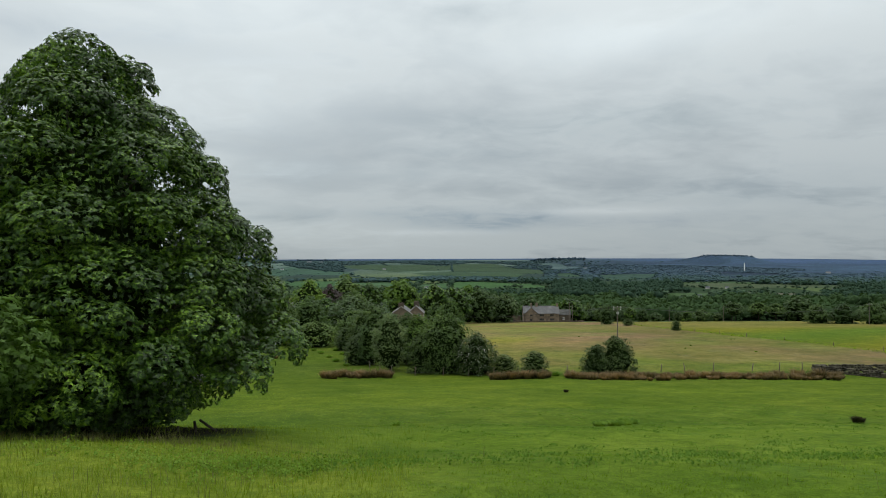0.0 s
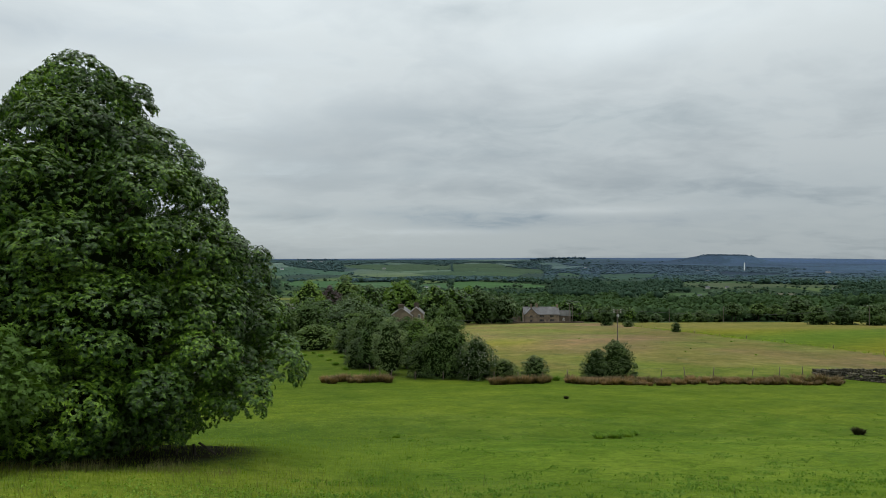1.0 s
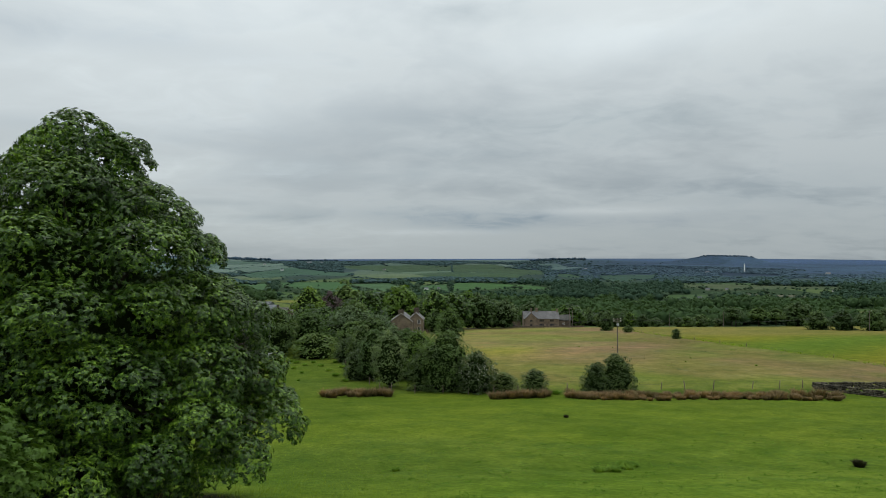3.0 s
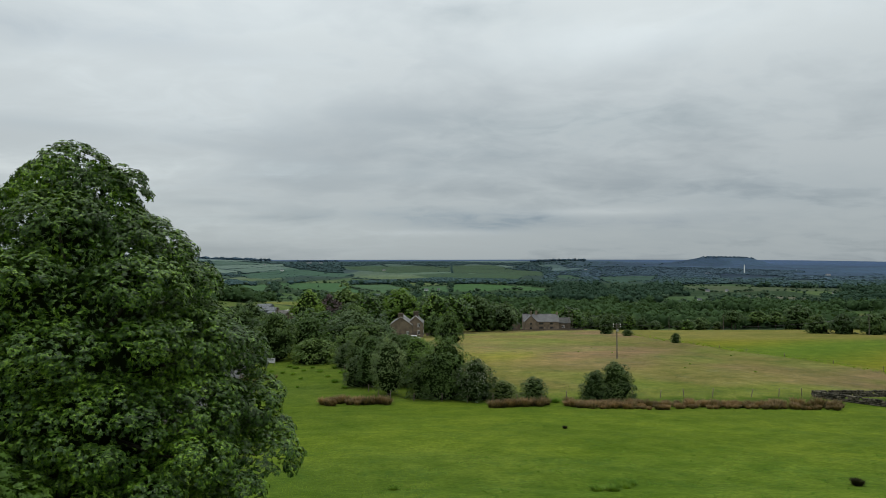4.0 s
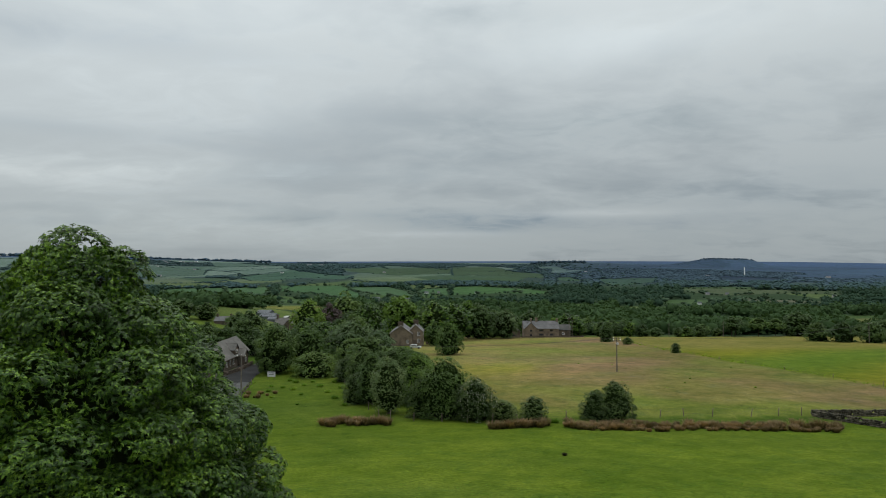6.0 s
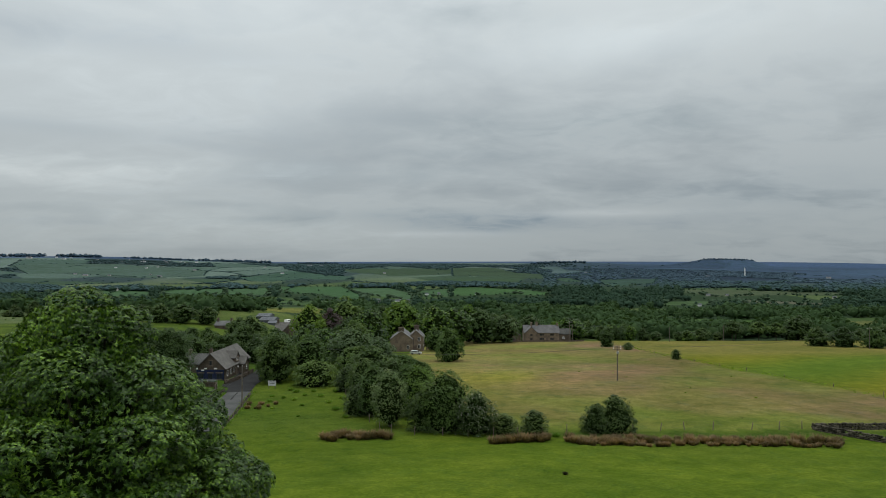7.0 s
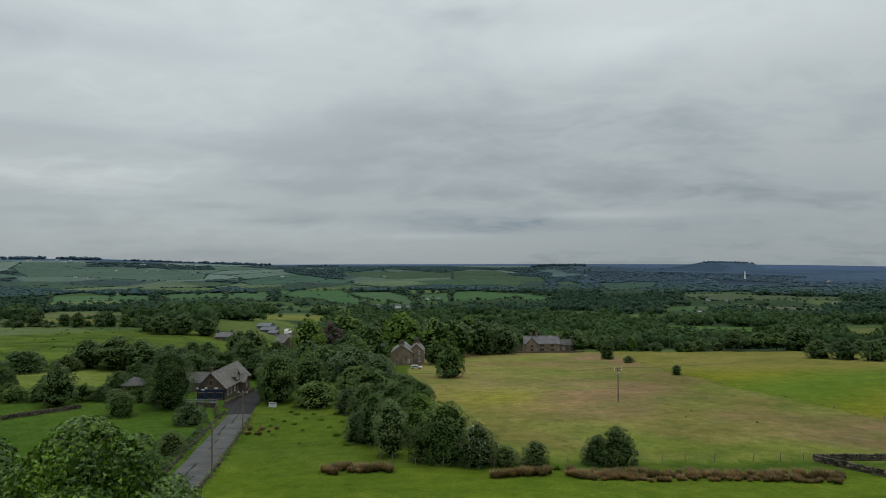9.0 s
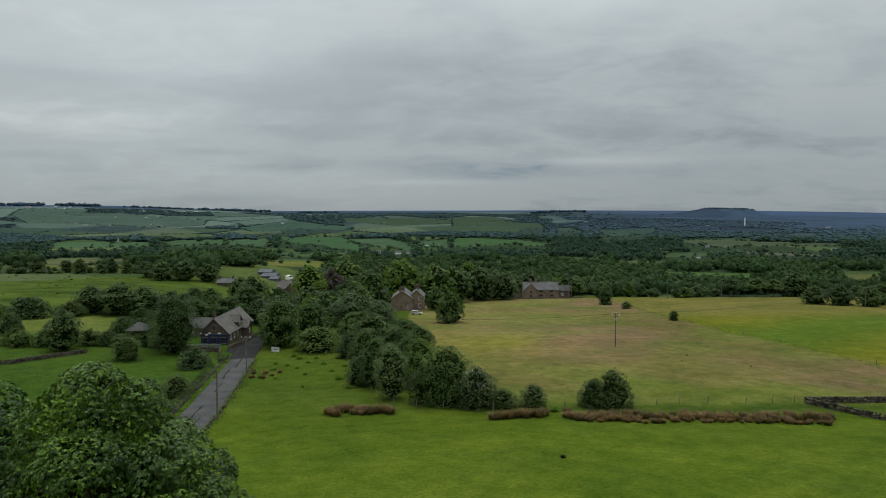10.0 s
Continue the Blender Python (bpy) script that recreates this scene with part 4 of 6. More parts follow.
for row in (
        ("round", "oak", -17, 152, 11, 12), ("bush", "ash", -6, 160, 6, 9), ("bush", "oak", -12, 176, 6, 11),
        ("bush", "ash", -31.4, 158, 6.8, 13), ("round", "oak", -43.4, 166, 13.5, 12), ("round", "oak", -45.2, 179, 12.5, 9.5), ("bush", "oak", -46.3, 170, 5.0, 5.0), ("round", "ash", -36, 172, 12, 11),
        ("round", "oak", -50, 190, 12, 11), ("tall", "lime", -40.5, 190, 12, 7), ("round", "ash", -24, 170, 9, 11),
        ("round", "oak", -19.5, 187, 9.5, 11), ("round", "pale", -27.5, 192, 12.8, 16), ("round", "pale", -19.5, 196, 9.8, 11),
        ):
    plant(*row, WOOD)
for row in (
        ("round", "sycamore", -38, 205, 12, 14), ("round", "ash", -30, 215, 14, 14), ("round", "oak", -29, 224, 12, 12),
        ("round", "lime", -53, 250, 20, 16), ("round", "copper", -46.5, 262, 17.5, 14), ("round", "ash", -43.5, 286, 23, 20),
        ("round", "sycamore", -28.5, 238, 17.5, 19), ("round", "oak", -36, 250, 15, 16), ("round", "lime", -20, 305, 22, 22),
        ("round", "sycamore", -3.6, 296, 19.5, 19), ("round", "sycamore", 5.0, 304, 19, 19), ("round", "lime", 13, 332, 20, 18),
        ("round", "oak", 18.0, 318, 18.5, 18), ("round", "pale", 31.5, 324, 15.8, 14), ("round", "oak", 26, 332, 15, 16),
        ("round", "oak", -8, 312, 17, 20), ("round", "oak", -30, 315, 19, 20), ("round", "ash", -58, 305, 15, 16),
        ("bush", "ash", 2.2, 214.5, 11.2, 10.8), ("round", "ash", -3.0, 262, 10, 9),
        ):
    plant(*row, WOOD)
for row in (
        ("round", "oak", -76, 252, 14, 13), ("round", "ash", -70, 268, 9, 11), ("round", "oak", -84, 262, 12, 13),
        ("round", "oak", -64, 228, 7.5, 10), ("round", "oak", -72, 232, 12, 12), ("round", "ash", -91, 247, 8, 9), ("bush", "oak", -99, 252, 7, 9),
        ("round", "oak", -70, 205, 10, 11), ("round", "oak", -61, 209, 9, 10), ("round", "ash", -80, 202, 9, 11), ("round", "oak", -54, 203, 7.5, 9), ("bush", "oak", -88, 206, 7, 10),
        ("round", "oak", -46, 218, 13, 13), ("round", "ash", -58, 236, 7, 9), ("round", "sycamore", 70, 352, 14, 17), ("round", "oak", 50, 366, 15, 18), ("round", "ash", 38, 362, 15, 17)):
    plant(*row, WOOD)
EDGE = "along the field edge"
for row in (
        ("round", "oak", -67.2, 156.5, 15.5, 13.0, EDGE, True), ("tall", "oak", -92.2, 152.5, 10.6, 9.2, EDGE), ("bush", "ash", -73.4, 145.2, 6.0, 7.8, EDGE, True),
        ("bush", "pale", -55.2, 139.0, 5.2, 8.0, EDGE, True), ("bush", "thorn", -47.2, 110.6, 4.3, 5.6, EDGE, True), ("bush", "oak", -118, 171, 6, 7, EDGE),
        ("bush", "oak", -130, 197, 7, 14, EDGE), ("round", "oak", -109, 213, 11.5, 16, EDGE), ("round", "oak", -101, 213, 10.5, 14, EDGE),
        ("round", "oak", -93, 216, 9.5, 12, EDGE), ("bush", "oak", -85, 210, 7, 10, EDGE), ("bush", "thorn", -120, 203, 5, 10, EDGE),
        ):
    plant(*row)
for row in (
        ("bush", "ash", -140, 195, 6, 9, EDGE), ("bush", "oak", -85, 177, 5.5, 8, EDGE), ("bush", "oak", -76.5, 176, 5.5, 7.5, EDGE), ("bush", "oak", -92, 181, 5, 8, EDGE), ("round", "oak", -118, 212, 10, 13, EDGE), ("round", "oak", -88, 214, 9, 12, EDGE), ("round", "oak", -79, 217, 9, 10, EDGE), ("bush", "thorn", -97, 203, 4.5, 8, EDGE),
        ):
    plant(*row)
for row in (
        ("bush", "oak", -140, 316, 9.5, 13, EDGE), ("round", "oak", -131, 321, 10.5, 13, EDGE), ("round", "oak", -121, 326, 9.5, 12, EDGE),
        ("bush", "oak", -150, 324, 8, 10, EDGE), ("bush", "oak", 74.2, 289, 9.8, 7.8, EDGE), ("bush", "thorn", 77.4, 267, 3.2, 4.8, EDGE),
        ("bush", "thorn", 80.3, 220, 3.8, 3.6, EDGE), ("bush", "oak", 171, 291, 9, 12, EDGE), ("bush", "oak", 178.5, 284, 9.5, 12, EDGE),
        ("bush", "ash", 186, 276, 9.5, 11, EDGE), ("bush", "oak", 190, 264, 9, 11, EDGE), ("bush", "oak", 198, 286, 10, 13, EDGE),
        ("round", "oak", 196, 352, 14, 18, EDGE), ("park", "oak", 157, 347, 11.5, 11, EDGE), ("park", "ash", 171, 346, 11, 12, EDGE),
        ("park", "ash", 182, 349, 10.5, 11, EDGE), ("park", "oak", 163, 356, 11, 11, EDGE)):
    plant(*row)
hedge = np.random.default_rng(21)
for i in range(30):
    y = 66 + i * 2.9 + hedge.normal() * 1.0
    plant("bush", ("thorn", "ash", "lime")[i % 3], float(lane_x(y)) - 4.9 + hedge.normal() * 0.4, y, hedge.uniform(0.6, 1.5), hedge.uniform(1.2, 2.8), "growing against the lane wall", True, False, 3)
for i in range(11):
    plant("bush", ("oak", "thorn", "ash")[i % 3], -112 + i * 4.3 + hedge.normal() * 0.6, 155 + i * 0.9 + hedge.normal(), hedge.uniform(3.4, 5.2), hedge.uniform(5, 7), "in an overgrown field hedge")
for x in (-247, -233, -218, -205, -198, -188, -178, -169, -260, -158):
    plant("bush", ("oak", "thorn")[int(-x) % 2], x + hedge.normal(), 364 + hedge.normal() * 4, hedge.uniform(5.5, 9.5), hedge.uniform(7, 11), "in a line on the slope's crest")
for i in range(14):
    plant("bush", ("thorn", "oak")[i % 2], -262 + i * 8 + hedge.normal() * 2, 361 + hedge.normal() * 2, hedge.uniform(1.8, 4.2), hedge.uniform(4, 9), "in a low hedge on the slope's crest")
for i in range(24):
    x = 84 + i * 6.6
    if 150 < x < 188:
        continue
    plant(("round", "bush", "round")[i % 3], ("oak", "ash", "oak", "sycamore")[i % 4], x + hedge.normal() * 1.5, 350 + hedge.normal() * 5, hedge.uniform(5, 7.6) if x > 104 else hedge.uniform(7.5, 10), hedge.uniform(7, 11), "in the belt beyond the hay meadow")
for i in range(24):
    x, y = hedge.uniform(62, 108), hedge.uniform(364, 400)
    plant("round", ("oak", "ash", "oak", "sycamore", "lime")[i % 5], x, y, hedge.uniform(7, 11), hedge.uniform(8, 13), "in the belt beyond the hay meadow")

# ---- distant woods and hedges ----


def small_crowns(lumps, seed, kinds=5):
    """A few small tree crowns of height and width 1: verts and triangles, for woods far off."""
    made = []
    for k in range(kinds):
        rng = np.random.default_rng(seed * 10 + k)
        if lumps < 8:
            body = np.array([(1, 0, 0), (0, 1, 0), (-1, 0, 0), (0, -1, 0), (0, 0, 1), (0, 0, -1)], float)
            tri = np.array([(0, 1, 4), (1, 2, 4), (2, 3, 4), (3, 0, 4), (1, 0, 5), (2, 1, 5), (3, 2, 5), (0, 3, 5)])
        else:
            bm = bmesh.new()
            bmesh.ops.create_icosphere(bm, subdivisions=1, radius=1)
            body = np.array([v.co[:] for v in bm.verts])
            tri = np.array([[v.index for v in f.verts] for f in bm.faces])
            bm.free()
        body = body * rng.uniform(0.65, 1.1, (len(body), 1)) * (0.42, 0.42, 0.44) + (0, 0, 0.48)
        if lumps < 8:
            d = rng.normal(size=(lumps, 3))
            d /= np.linalg.norm(d, axis=1, keepdims=True)
            d[:, 2] = np.abs(d[:, 2])
            lv, lf = leaves(d * (0.44, 0.44, 0.42) + (0, 0, 0.5), d + (0, 0, 0.8), rng.uniform(0.25, 0.45, lumps), rng)
            lf = np.concatenate([lf[:, :3], lf[:, (0, 2, 3)]])
        else:
            zs, rs, clear = SHAPES["round"]
            rows = billows(rng, zs, [q * 0.5 * rng.uniform(0.88, 1.1) for q in rs], 0.21, 0.72)
            p, n = bough_sprays(rng, rows, 6, 5, 0.75, 0.34)
            pick = rng.choice(len(p), min(lumps, len(p)), replace=False)
            lv, lf = spray_leaves(rng, p[pick], n[pick], 0.66 / math.sqrt(lumps), 0.66, 3, True)
        made.append(join([(body, tri), (lv, lf)]))
    return made


def far_woods(name, mat, spots, sizes, lumps, seed, label):
    """Distant trees, all in one mesh."""
    rng = np.random.default_rng(seed)
    kinds = small_crowns(lumps, seed)
    pick, turn = rng.integers(len(kinds), size=len(spots)), rng.uniform(0, 2 * math.pi, len(spots))
    chunks = []
    for k, (v, f) in enumerate(kinds):
        m = pick == k
        if not m.any():
            continue
        c, q = np.cos(turn[m])[:, None], np.sin(turn[m])[:, None]
        w, t = sizes[m, 0][:, None], sizes[m, 1][:, None]
        x, y = (v[None, :, 0] * c - v[None, :, 1] * q) * w, (v[None, :, 0] * q + v[None, :, 1] * c) * w
        p = np.stack([x, y, v[None, :, 2] * t], -1) + spots[m][:, None]
        chunks.append((p.reshape(-1, 3), (f[None] + (np.arange(m.sum()) * len(v))[:, None, None]).reshape(-1, 3)))
    v, f = join(chunks)
    tagged(new(name, quick_mesh(name, v, f, MAT[mat])), label, "woodland", kind="stuff")


def sow():
    rng = np.random.default_rng(77)

    def spots_between(n, d0, d1, wood_share, edge_gap, edge_share, stray):
        a = rng.uniform(-0.72, 0.72, n)
        d = np.exp(rng.uniform(math.log(d0), math.log(d1), n))
        x, y = np.sin(a) * d, np.cos(a) * d
        ok = (y > 372) & ~((x > -135) & (x < -95) & (y < 520)) & ~((x > -130) & (x < -60) & (y > 880) & (y < 960))
        x, y, a, d = x[ok], y[ok], a[ok], d[ok]
        pick, gap = cells(x, y)
        wood, field, edge = pick < woodedness(x, y), in_field(x, y), gap < edge_gap
        open_view = in_field(x * 1.05, y * 1.05) | in_field(x * 1.11, y * 1.11) | in_field(x * 1.18, y * 1.18) | in_field(x * 1.26, y * 1.26)
        raw = rng.random(len(x))
        chance = raw * np.where(open_view, 3.0, 1.0)
        line = gap < edge_gap * 0.5
        keep = np.where(field, raw < np.where(line, np.where(d > 1400, 0.4, 0.08), 0.002), np.where(wood, chance < wood_share, np.where(edge, chance < edge_share, chance < stray)))
        keep &= ~open_view | field | edge | (raw < 0.02)
        x, y, a, d, edge, wood = (q[keep] for q in (x, y, a, d, edge, wood))
        tall = rng.uniform(7, 13, len(x)) * np.where(open_view[keep], 0.42, 1.0)
        wide = tall * rng.uniform(0.9, 1.5, len(x)) * np.where(field[keep], 1.25, 1.0)
        return x, y, a, d, tall, wide, wood

    def put(name, mat, pick, lumps, seed, label, x, y, tall, wide):
        far_woods(name, mat, np.stack([x, y, height(x, y) - 0.5], -1)[pick], np.stack([wide, tall], -1)[pick], lumps, seed, label)

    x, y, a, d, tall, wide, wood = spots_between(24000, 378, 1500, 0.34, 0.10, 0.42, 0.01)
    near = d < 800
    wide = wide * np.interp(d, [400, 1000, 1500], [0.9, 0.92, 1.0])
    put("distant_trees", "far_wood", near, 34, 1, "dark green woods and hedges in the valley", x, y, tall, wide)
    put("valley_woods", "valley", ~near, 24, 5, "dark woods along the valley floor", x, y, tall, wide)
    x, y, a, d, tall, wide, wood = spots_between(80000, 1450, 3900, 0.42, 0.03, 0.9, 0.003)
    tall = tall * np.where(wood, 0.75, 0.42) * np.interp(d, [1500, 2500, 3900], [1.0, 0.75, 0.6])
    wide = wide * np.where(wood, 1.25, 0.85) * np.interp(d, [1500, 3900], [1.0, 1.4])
    # crowns picked here get the bluest leaves, with haze in their colour
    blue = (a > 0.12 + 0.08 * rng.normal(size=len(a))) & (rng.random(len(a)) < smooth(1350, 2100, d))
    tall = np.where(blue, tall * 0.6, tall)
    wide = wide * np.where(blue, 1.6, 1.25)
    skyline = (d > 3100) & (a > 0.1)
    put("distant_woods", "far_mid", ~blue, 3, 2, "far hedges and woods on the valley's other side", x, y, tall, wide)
    put("distant_forest", "far_blue", blue & ~skyline, 2, 3, "far forest across the plain, haze painted into its leaf colour", x, y, tall, wide)
    # hedgerows along the field edges
    rows = []
    for poly, _ in VALLEY_FIELDS + PLAIN_FIELDS + HILLS_FIELDS:
        for (x0, y0), (x1, y1) in zip(poly, poly[1:] + poly[:1]):
            run = math.hypot(x1 - x0, y1 - y0)
            if rng.random() < 0.15 or run < 30:
                continue
            step = 5 + 0.004 * y0
            for k in np.arange(0, run, step):
                if rng.random() < 0.72:
                    t = k / run
                    rows.append((x0 + (x1 - x0) * t + rng.normal() * 2, y0 + (y1 - y0) * t + rng.normal() * 3, rng.uniform(2.5, 5.0) * (1.7 if rng.random() < 0.12 else 1.0)))
    r = np.array(rows)
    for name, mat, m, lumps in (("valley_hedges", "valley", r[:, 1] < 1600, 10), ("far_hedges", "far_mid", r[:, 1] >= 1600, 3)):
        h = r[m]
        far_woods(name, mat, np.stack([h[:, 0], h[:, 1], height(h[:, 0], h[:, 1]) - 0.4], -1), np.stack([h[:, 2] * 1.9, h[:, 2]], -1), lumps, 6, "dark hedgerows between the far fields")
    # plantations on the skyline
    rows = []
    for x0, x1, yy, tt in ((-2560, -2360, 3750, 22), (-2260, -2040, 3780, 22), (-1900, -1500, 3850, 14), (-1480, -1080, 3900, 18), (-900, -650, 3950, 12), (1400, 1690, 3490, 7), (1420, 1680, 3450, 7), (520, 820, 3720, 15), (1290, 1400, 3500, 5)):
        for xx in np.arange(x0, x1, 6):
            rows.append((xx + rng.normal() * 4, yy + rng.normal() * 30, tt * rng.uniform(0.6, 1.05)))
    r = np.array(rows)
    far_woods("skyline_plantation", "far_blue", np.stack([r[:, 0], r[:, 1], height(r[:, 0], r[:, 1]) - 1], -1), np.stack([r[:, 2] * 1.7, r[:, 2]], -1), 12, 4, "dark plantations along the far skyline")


sow()

# ---- lane, walls and fences ----


def strip(name, ys, left, right, lift, mat, label, category, across=6):
    """A made surface that follows the land between two edges."""
    v = []
    for y in ys:
        for t in np.linspace(0, 1, across):
            x = float(left(y) * (1 - t) + right(y) * t)
            v.append((x, y, ground_z(x, y) + lift + 0.05 * math.sin(math.pi * t)))
    f = [(i * across + j, i * across + j + 1, (i + 1) * across + j + 1, (i + 1) * across + j) for i in range(len(ys) - 1) for j in range(across - 1)]
    me = quick_mesh(name, v, f, MAT[mat], True)
    return tagged(new(name, me), label, category, kind="structure")


strip("road", np.arange(-40, 200, 1.5), lambda y: lane_x(y) - 2.7, lambda y: lane_x(y) + 2.7, 0.10, "asphalt", "grey worn asphalt lane running downhill between low walls", "road")
strip("road_junction", np.arange(150, 186, 1.5), lambda y: lane_x(y) - 3.4 - 3.0 * float(smooth(156, 164, y)), lambda y: lane_x(y) + 2.7, 0.16, "new_asphalt", "dark new asphalt at the lane's end beside the stone pub", "road")
patches = np.random.default_rng(8)
for k in range(5):
    y0 = 86 + k * 13 + patches.normal() * 2
    off, wide = patches.uniform(-1.6, 0.8), patches.uniform(0.25, 0.5)
    strip("road_patch", np.arange(y0, y0 + patches.uniform(8, 15), 1.0), lambda y: lane_x(y) + off, lambda y: lane_x(y) + off + wide * (0.7 + 0.3 * math.sin(y)), 0.165, "new_asphalt", "dark repaired strip in the worn asphalt lane", "road patch", 3)


def stone_wall(name, path, tall, thick, label, mat="drystone", seed=1, ruin=0.0):
    """Rough stones laid in courses along a line on the ground, with a row of upright copes."""
    rng = np.random.default_rng(seed)
    path = np.array(path, float)
    seg = np.linalg.norm(np.diff(path, axis=0), axis=1)
    run = np.concatenate([[0], np.cumsum(seg)])
    top = thing(name, (path[0][0], path[0][1], ground_z(*path[0])), label, "wall")
    base = np.array(top.matrix_basis.translation)
    cube = np.array([(-1, -1, -1), (1, -1, -1), (1, 1, -1), (-1, 1, -1), (-1, -1, 1), (1, -1, 1), (1, 1, 1), (-1, 1, 1)]) * 0.5
    quad = np.array([(0, 3, 2, 1), (4, 5, 6, 7), (0, 1, 5, 4), (1, 2, 6, 5), (2, 3, 7, 6), (3, 0, 4, 7)])

    def lay(rows):
        v, f = [], []
        for s, z, l, h, t in rows:
            x, y = np.interp(s, run, path[:, 0]), np.interp(s, run, path[:, 1])
            i = min(np.searchsorted(run, s, "right") - 1, len(seg) - 1)
            way = (path[i + 1] - path[i]) / seg[i]
            q = cube * (l, t * rng.uniform(0.85, 1.12), h * rng.uniform(0.8, 1.2)) * rng.uniform(0.72, 1.12, (8, 3))
            z = z + rng.normal() * 0.03
            w = np.stack([q[:, 0] * way[0] - q[:, 1] * way[1], q[:, 0] * way[1] + q[:, 1] * way[0], q[:, 2]], -1)
            f.append(quad + len(v) * 8)
            v.append(w + (x, y, ground_z(x, y) + z) - base)
        return np.concatenate(v), np.concatenate(f)

    rows, copes = [], []
    courses = max(2, int(tall / 0.26))
    for c in range(courses):
        s = rng.random() * 0.3
        while s < run[-1]:
            l = rng.uniform(0.3, 0.62)
            if rng.random() > ruin * c / courses:
                rows.append((s, (c + 0.45) * tall / courses - 0.05, l, tall / courses * 1.04, thick * (1 - 0.25 * c / courses)))
            s += l
    s = 0.0
    while s < run[-1]:
        if rng.random() > ruin:
            copes.append((s, tall + 0.06 + rng.normal() * 0.02, rng.uniform(0.14, 0.24), rng.uniform(0.2, 0.34), thick * 0.8))
        s += 0.27
    v, f = lay(rows)
    tagged(part("stonework", quick_mesh("stonework", v, f, MAT[mat]), None, top), kind="stuff")
    if copes:
        v, f = lay(copes)
        tagged(part("coping", quick_mesh("coping", v, f, MAT[mat]), None, top), kind="stuff")
    return top


lane_side = lambda off, ys: [(float(lane_x(y)) + off, y) for y in ys]
stone_wall("lane_wall", lane_side(-4.0, np.linspace(60, 154, 20)), 0.42, 0.42, "mossy gritstone wall along the lane's upper side", seed=2, ruin=0.45)
stone_wall("lane_edging", lane_side(3.3, np.linspace(50, 146, 20)), 0.26, 0.4, "low broken stone edging along the lane by the pasture", seed=3, ruin=0.7)
stone_wall("field_wall", [(-128, 118), (-95, 137.5), (-86, 151)], 0.8, 0.5, "dark dry-stone wall between the grass fields", seed=4)
stone_wall("dry_stone_wall", [(60.8, 104.8), (75, 105.2), (95, 106), (125, 109)], 0.85, 0.6, "dark dry-stone wall along the hay meadow's corner", seed=5, ruin=0.1)
stone_wall("dry_stone_wall", [(60.6, 104.2), (62.4, 100.6), (66, 94.6), (72, 87), (80, 79)], 0.8, 0.6, "tumbled dry-stone wall turning the meadow corner", seed=6, ruin=0.12)
stone_wall("terrace_wall", [(-68, 160.5), (-57.4, 161.5), (-56.2, 158), (-54.6, 152.5)], 1.1, 0.4, "brown stone terrace wall in front of the pub", "old_stone", 7)
stone_wall("terrace_wall", [(-56.5, 165), (-55.2, 174), (-55.4, 186)], 1.0, 0.4, "brown stone wall between pub and lane", "old_stone", 8)


def broken_rail(x, y):
    top = thing("broken_rail", (x, y, ground_z(x, y)), "broken dark timber rail leaning on two stumps", "rail")
    for q, h, lean in ((-0.45, 0.2, 0.03), (0.25, 0.38, -0.04)):
        v, f = tube([(q, 0, -0.2), (q + lean, 0, h * 0.5), (q + 2 * lean, 0.02, h)], [0.06, 0.055, 0.045], 6)
        part("stump", quick_mesh("stump", v, f, MAT["bark"]), None, top)
    v, f = tube([(0.35, 0.05, 0.42), (0.62, 0.02, 0.24), (0.95, 0.0, 0.03)], [0.045, 0.05, 0.04], 6)
    part("rail", quick_mesh("rail", v, f, MAT["bark"]), None, top)


broken_rail(-8.9, 22.2)


def fence(name, posts, tall, label, lean, wires=3, seed=1):
    rng = np.random.default_rng(seed)
    x0, y0 = posts[0]
    base = Vector((x0, y0, ground_z(x0, y0)))
    top = thing(name, base, label, "fence")
    tops = []
    for x, y in posts:
        h = tall * rng.uniform(0.9, 1.1)
        tilt = rng.normal(size=2) * lean
        foot = np.array((x, y, ground_z(x, y))) - np.array(base)
        tip = foot + (tilt[0] * h, tilt[1] * h, h)
        v, f = tube([foot - (0, 0, 0.3), (foot + tip) / 2, tip], [0.075, 0.07, 0.06], 6)
        cap = np.arange(len(v) - 6, len(v))
        f = np.concatenate([f, [cap[[0, 1, 2, 3]], cap[[0, 3, 4, 5]]]])
        part("post", quick_mesh("post", v, f, MAT["timber"]), None, top)
        tops.append((foot, tip))
    for k in range(wires):
        s = 0.35 + 0.3 * k
        v, f = tube([a + (b - a) * s for a, b in tops], [0.006] * len(tops), 4)
        part("wire", quick_mesh("wire", v, f, MAT["wire"]), None, top)
    return top


line = [(-24, 150), (-22, 144), (-20, 137), (-17.8, 129), (-15.6, 121), (-13, 112.6), (-10.6, 107), (-8.4, 104), (-4.5, 102), (0, 101), (4, 100.4), (8, 100.6), (12, 101.4), (16, 102.2), (20, 102.8)]
fence("wire_fence", line, 1.25, "grey timber post and wire fence round the copse", 0.04, seed=3)
fence("wire_fence", [(31, 103.6), (35.4, 103.8), (39.4, 104), (44, 104), (50.4, 104.2), (55, 104.4), (59, 104.8)], 1.35, "leaning post and wire fence below the hay meadow", 0.14, seed=5)
fence("wire_fence", lane_side(3.6, np.linspace(70, 146, 17)), 1.1, "old post and wire fence on the lane edging", 0.05, seed=6)
fence("wire_fence", [(82.5, 279), (81.5, 262), (81, 245), (82, 228), (83.5, 212), (85, 196), (87, 183), (90, 168), (93, 152), (96, 139), (99, 125), (101, 112)], 1.1, "sagging field fence between hay meadow and buttercup field", 0.05, 2, 7)


